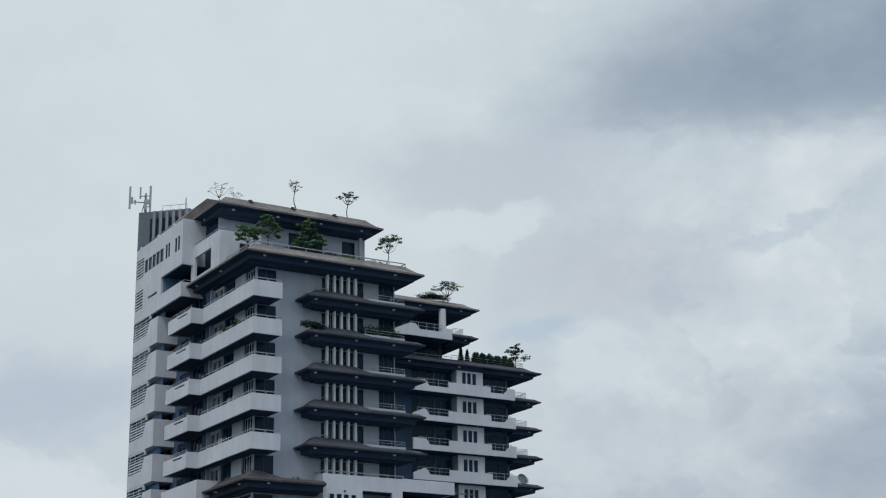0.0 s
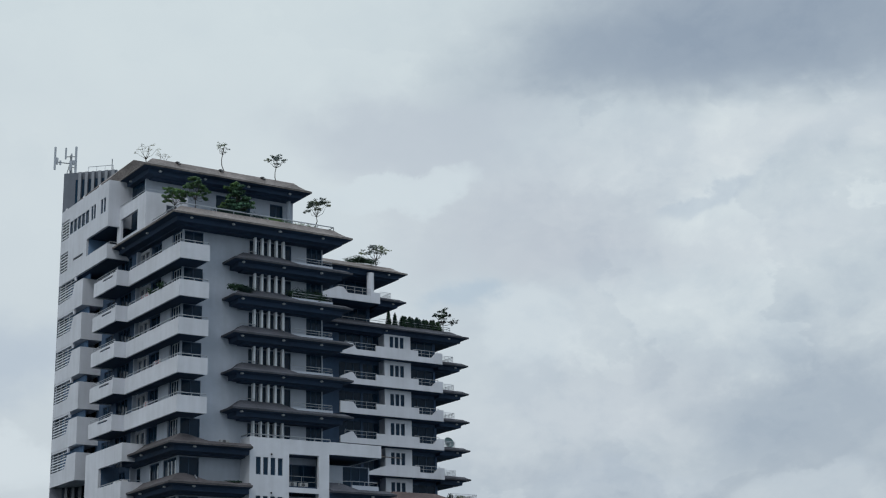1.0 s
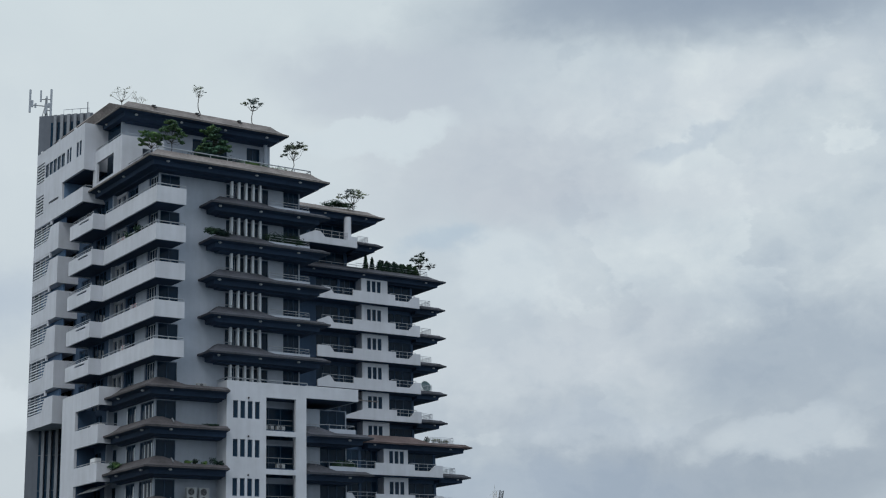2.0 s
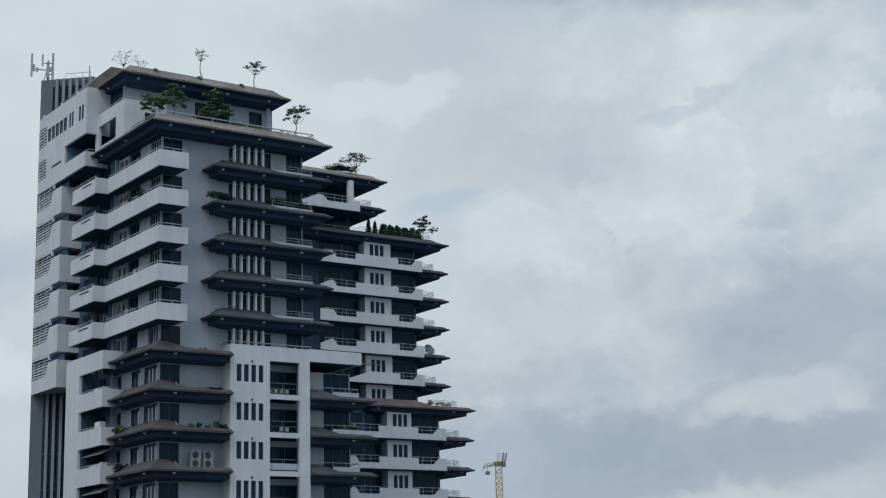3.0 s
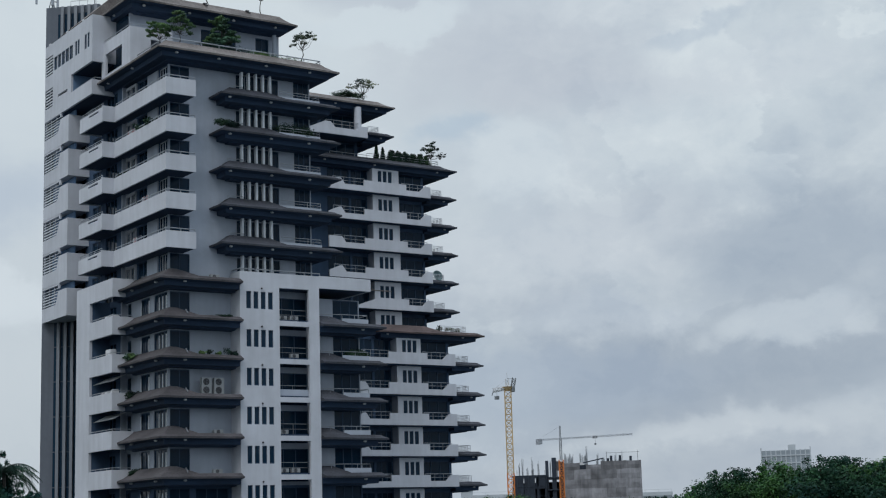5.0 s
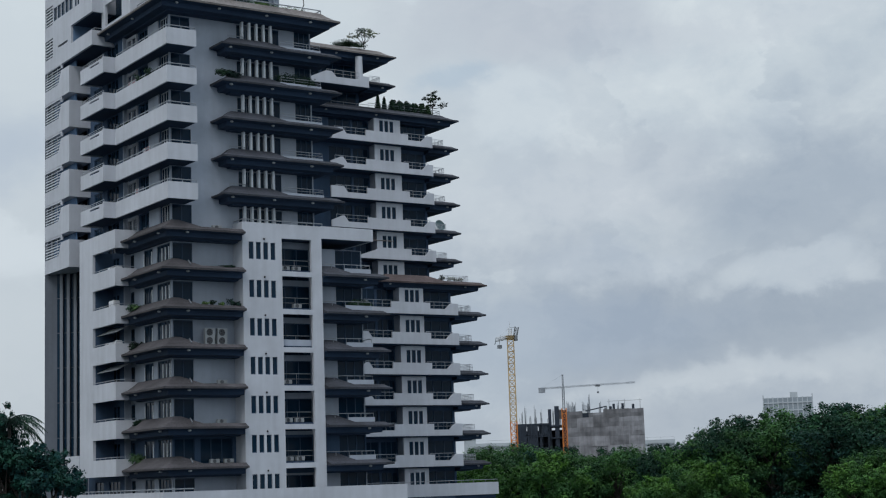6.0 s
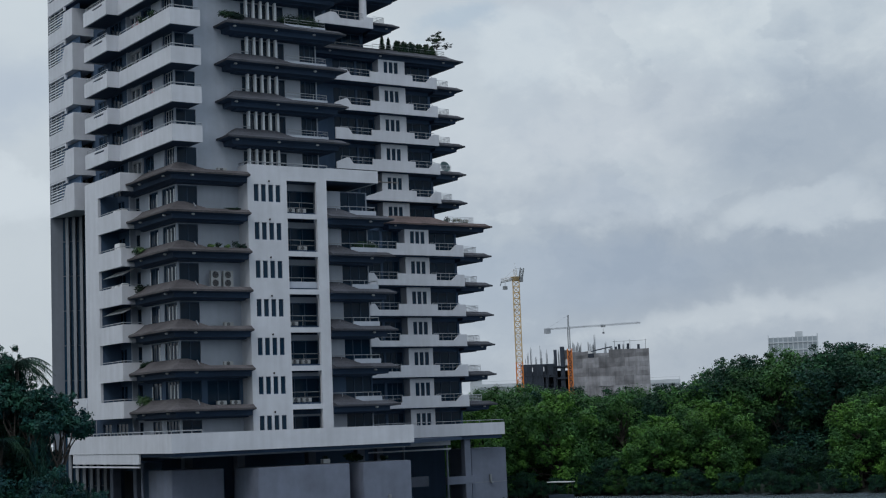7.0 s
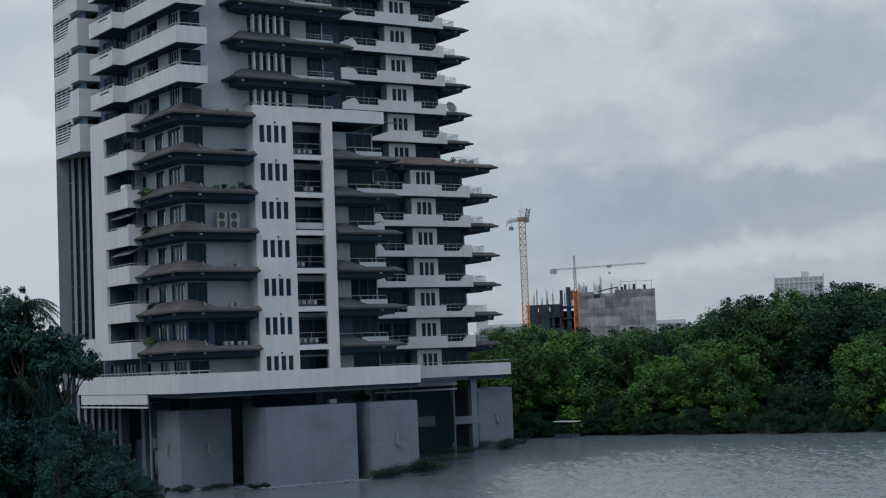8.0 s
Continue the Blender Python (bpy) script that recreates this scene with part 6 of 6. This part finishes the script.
def far_woods():
    kinds = [tree_kind(101, 11.0, 4.6, WOOD_A, "broad mid-green tree on the far bank", 25000, low=0.1),
             tree_kind(102, 10.0, 4.2, WOOD_B, "rounded yellow-green tree on the far bank", 25000, low=0.1),
             tree_kind(103, 12.5, 5.0, WOOD_C, "tall dark green tree on the far bank", 25000, low=0.1),
             tree_kind(104, 8.0, 3.9, WOOD_B, "low yellow-green waterside tree", low=0.02),
             tree_kind(105, 9.0, 4.4, WOOD_A, "bushy mid-green waterside tree", low=0.02),
             tree_kind(106, 8.5, 4.4, WOOD_C, "bushy dark green waterside tree", low=0.0)]
    tall = [max(sorted(v.co.z for v in c.data.vertices)[-90] for c in k.children if c.name.startswith("crown")) for k in kinds]
    rnd = random.Random(9)
    spots = []
    # front rank at the water, then ranks behind that stand higher
    line = [Vector(p) for p in ((108, 169.5), (117, 164.0), (125, 159.5), (131, 148.5), (142, 126.5), (150, 113), (162, 95))]
    seg = []
    for a, b in zip(line, line[1:]):
        seg.append((a, b, (b - a).length))
    total = sum(s[2] for s in seg)

    def along(d):
        for a, b, l in seg:
            if d <= l:
                return a.lerp(b, d / l)
            d -= l
        return seg[-1][1].copy()

    def skyline(b):
        return np.interp(b, (34, 36, 37.8, 39.8, 41.0, 42.2, 43.0, 43.8, 45.1, 45.9, 46.6, 47.5, 48.2, 49, 55), (14.2, 14.0, 14.3, 13.9, 13.8, 15.4, 17.6, 18.0, 16.8, 17.0, 18.9, 19.5, 18.2, 18.2, 18.2))
    back = Vector((0.72, 0.69))
    # Dark kind 5 at the water and behind the domes stands for shade.
    ranks = ((0.0, 3.1, (5, 5, 5, 5, 4), 0.45, 0.8), (3.6, 7.0, (3, 4, 3, 4, 5), 0.95, 1.35), (6.6, 6.5, (5,), 0.6, 0.8), (9.0, 5.6, (5, 5, 0, 1), 0.9, 1.25), (15.0, 5.0, (0, 0, 2, 1), 0.9, 1.1),
             (23.0, 4.8, (0, 0, 1, 2), 0.9, 1.15), (33.0, 5.4, (0, 2, 0, 2), 0.9, 1.1))
    for rank, (off, step, choice, lo, hi) in enumerate(ranks):
        d = rnd.random() * 3
        while d < total:
            p = along(d) + back * (off + rnd.uniform(-1.2, 1.2))
            s = rnd.uniform(lo, hi)
            kind = rnd.choice(choice)
            bearing, dist = math.degrees(math.atan2(p.x, p.y)), p.length
            crest = 10 + (min(skyline(bearing - 1.0), skyline(bearing), skyline(bearing + 1.0)) - 10) * dist / 215
            s = min(s, (crest - 1.6) / tall[kind])
            if rank >= 4:
                if 46.2 < bearing < 48.2:
                    kind = 2
                s = (crest - 0.9) / tall[kind] * rnd.uniform(0.90, 1.0)
            if bearing < 52.5:
                spots.append((kind, p, s, 0.35 if rank == 0 else 0.9, rnd.uniform(0.92, 1.08) if rank < 4 else rnd.uniform(0.92, 1.0)))
            d += step * rnd.uniform(0.75, 1.25) * max(0.8, s)
    used = set()
    for k, p, s, low, tallness in spots:
        m = Matrix.Translation((p.x, p.y, low)) @ Matrix.Rotation(rnd.random() * 6.28, 4, "Z") @ Matrix.Diagonal((s, s, s * tallness, 1))
        if k in used:
            copy_thing(kinds[k], m)
        else:
            kinds[k].matrix_basis = m
            used.add(k)


far_woods()


def near_trees():
    for k, (x, y, h) in enumerate(((37.3, 108.6, 14.9), (35.0, 109.4, 14.2), (34.0, 104.0, 9.6))):
        palm((x, y, 0.25), h, 200 + k, "dark drooping palm beside the tower")
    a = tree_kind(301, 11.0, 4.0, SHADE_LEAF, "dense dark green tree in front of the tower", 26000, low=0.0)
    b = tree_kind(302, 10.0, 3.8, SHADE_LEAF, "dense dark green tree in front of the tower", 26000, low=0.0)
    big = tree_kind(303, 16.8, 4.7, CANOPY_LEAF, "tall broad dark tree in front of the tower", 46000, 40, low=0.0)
    for ob in (a, b, big):
        ob["group"] = "trees beside the tower"
    big.matrix_basis = Matrix.Translation((34.9, 109.6, 0.2)) @ Matrix.Diagonal((0.95, 0.95, 1.08, 1))
    copy_thing(big, Matrix.Translation((31.6, 108.6, 0.2)) @ Matrix.Rotation(2.0, 4, "Z"))
    copy_thing(big, Matrix.Translation((37.1, 110.2, 0.2)) @ Matrix.Rotation(4.1, 4, "Z") @ Matrix.Diagonal((0.58, 0.58, 0.96, 1)))
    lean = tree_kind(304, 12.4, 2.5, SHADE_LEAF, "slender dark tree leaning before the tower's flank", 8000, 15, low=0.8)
    lean["group"] = "trees beside the tower"
    lean.matrix_basis = Matrix.Translation((37.7, 103.8, 0.2)) @ Matrix.Diagonal((1, 1, 1.06, 1))
    copy_thing(lean, Matrix.Translation((36.6, 105.2, 0.2)) @ Matrix.Rotation(2.2, 4, "Z") @ Matrix.Diagonal((1.1, 1.1, 1.12, 1)))
    rnd = random.Random(77)
    spots = ((35.4, 105.8, 0.85, 1.0), (38.0, 106.2, 0.42, 1.0), (32.6, 104.0, 1.0, 1.0), (39.0, 109.2, 0.38, 0.9), (39.6, 101.5, 0.7, 0.62), (40.7, 106.2, 0.5, 0.62), (40.2, 106.0, 0.5, 0.68), (43.0, 106.5, 0.42, 0.36),
             (36.5, 101.0, 0.8, 0.8), (30.5, 100.0, 1.0, 1.1), (43.6, 104.5, 0.42, 0.28), (45.0, 109.0, 0.4, 0.33), (38.5, 96.5, 0.7, 0.45), (34.0, 95.0, 0.9, 0.7), (46.8, 113.0, 0.36, 0.26), (48.5, 137.0, 0.5, 0.9), (41.4, 104.6, 0.5, 0.5), (36.4, 103.0, 0.62, 1.1), (37.6, 105.0, 0.42, 1.05), (37.2, 107.4, 0.75, 1.08), (38.9, 107.0, 0.3, 0.9), (36.0, 106.5, 0.8, 1.1))
    for k, (x, y, s, sz) in enumerate(spots):
        m = Matrix.Translation((x, y, 0.2)) @ Matrix.Rotation(rnd.random() * 6.28, 4, "Z") @ Matrix.Diagonal((s, s, sz, 1))
        src = (a, b)[k % 2]
        if k < 2:
            src.matrix_basis = m
        else:
            copy_thing(src, m)
    # moss and weeds at the feet of the concrete blocks
    for k, (x, y, sx, sz) in enumerate(((77.0, 120.8, 2.6, 1.5), (74.8, 120.3, 4.0, 1.2), (72.6, 120.3, 2.4, 0.9), (101.6, 145.1, 4.2, 1.2), (104.4, 145.2, 3.2, 1.4), (60.9, 121.0, 1.2, 0.5), (56.0, 124.5, 1.8, 0.6), (58.5, 124.2, 2.5, 0.5), (79.5, 124.5, 4.0, 0.7), (86.0, 133.0, 7.0, 0.9), (95.0, 143.0, 7.0, 0.9))):
        shrub("waterside_weeds", (x, y, -0.05), sx, 1.1, sz * 1.2, int(400 + 420 * sx), LEAF_DARK, 400 + k, "dark green weeds at the water line", "weeds at the water line")


near_trees()


def block_top_things():
    t = thing("planter", (69.3, 123.2, 6.72), "white planter box on a concrete block", "planter")
    bm = boxes((68.95, 122.95, 6.72, 69.65, 123.45, 7.12))
    bmesh.ops.bevel(bm, geom=list(bm.edges), offset=0.03, segments=1, affect="EDGES")
    part("box", bm, FRAME, t)
    rnd = random.Random(55)
    bm = bmesh.new()
    leaf_cloud(bm, rnd, (69.3, 123.2, 7.25), 0.32, 260, 0.06, 0.7, 0.2)
    part("plant", bm, LEAF_DARK, t)
    for k, (x, y, sx, sz) in enumerate(((72.4, 124.2, 1.0, 0.95), (73.5, 124.6, 0.7, 0.7), (76.0, 124.4, 0.6, 0.5))):
        shrub("potted_plant", (x, y, 6.7), sx, 0.7, sz, 420, LEAF_DARK, 300 + k, "bushy plant on a concrete block", "plants on the blocks")


block_top_things()


def shore_stones():
    rnd = random.Random(31)
    kinds = []
    for k in range(4):
        bm = bmesh.new()
        bmesh.ops.create_icosphere(bm, subdivisions=1, radius=0.3)
        for v in bm.verts:
            v.co = Vector((v.co.x * rnd.uniform(0.8, 1.5), v.co.y * rnd.uniform(0.7, 1.1), v.co.z * rnd.uniform(0.4, 0.75)))
        me = bpy.data.meshes.new("shore_stone")
        bm.to_mesh(me)
        bm.free()
        me.materials.append(CONCRETE)
        kinds.append(me)
    for k in range(34):
        f = rnd.random()
        x = 55.8 + 15.0 * f
        y = (124.35 - 0.2 * (x - 55.4) if x < 60.6 else 119.75 + 0.04 * (x - 60.4)) + rnd.uniform(0.0, 0.35)
        ob = new("shore_stone", kinds[k % 4])
        ob.matrix_basis = Matrix.Translation((x, y, 0.1)) @ Matrix.Rotation(rnd.random() * 6.28, 4, "Z") @ Matrix.Scale(rnd.uniform(0.4, 0.9), 4)
        tagged(ob, "loose grey stone on the ledge at the water", "stone", "stones on the ledge")


shore_stones()


def moored_boat():
    a, b = Vector((120.9, 158.8)), Vector((122.0, 155.6))
    c = (a + b) / 2
    u = (b - a).normalized()
    w = Vector((-u.y, u.x))
    t = thing("boat", (c.x, c.y, 0.0), "small moored boat with a pale flat canopy", "boat")

    def quad(name, s0, s1, d0, d1, z0, z1, mat):
        bm = bmesh.new()
        prism(bm, [tuple(c + u * s0 + w * d0), tuple(c + u * s1 + w * d0), tuple(c + u * s1 + w * d1), tuple(c + u * s0 + w * d1)], "z", z0, z1)
        return part(name, bm, mat, t)
    bm = bmesh.new()
    L, Wd = 1.6, 0.65
    prof = [(-L, -Wd * 0.8), (L * 0.6, -Wd), (L * 1.15, 0), (L * 0.6, Wd), (-L, Wd * 0.8)]
    lo = [bm.verts.new((*(c + u * s * 0.9 + w * d * 0.7), -0.15)) for s, d in prof]
    hi = [bm.verts.new((*(c + u * s + w * d), 0.5)) for s, d in prof]
    inn = [bm.verts.new((*(c + u * s * 0.92 + w * d * 0.85), 0.48)) for s, d in prof]
    flo = [bm.verts.new((*(c + u * s * 0.85 + w * d * 0.65), 0.1)) for s, d in prof]
    n = len(prof)
    for k in range(n):
        j = (k + 1) % n
        bm.faces.new((lo[k], lo[j], hi[j], hi[k]))
        bm.faces.new((hi[k], hi[j], inn[j], inn[k]))
        bm.faces.new((inn[k], inn[j], flo[j], flo[k]))
    bm.faces.new(lo[::-1])
    bm.faces.new(flo)
    part("hull", bm, HULL, t)
    quad("canopy", -1.55, 1.55, -0.75, 0.75, 2.0, 2.10, LAMPWHITE)
    for s in (-1.45, 1.45):
        for d in (-0.55, 0.55):
            p = c + u * s * 0.9 + w * d * 0.8
            bm = bmesh.new()
            tube(bm, (p.x, p.y, 0.4), (p.x, p.y, 2.02), 0.03, n=6)
            part("post", bm, BLACK, t)


moored_boat()
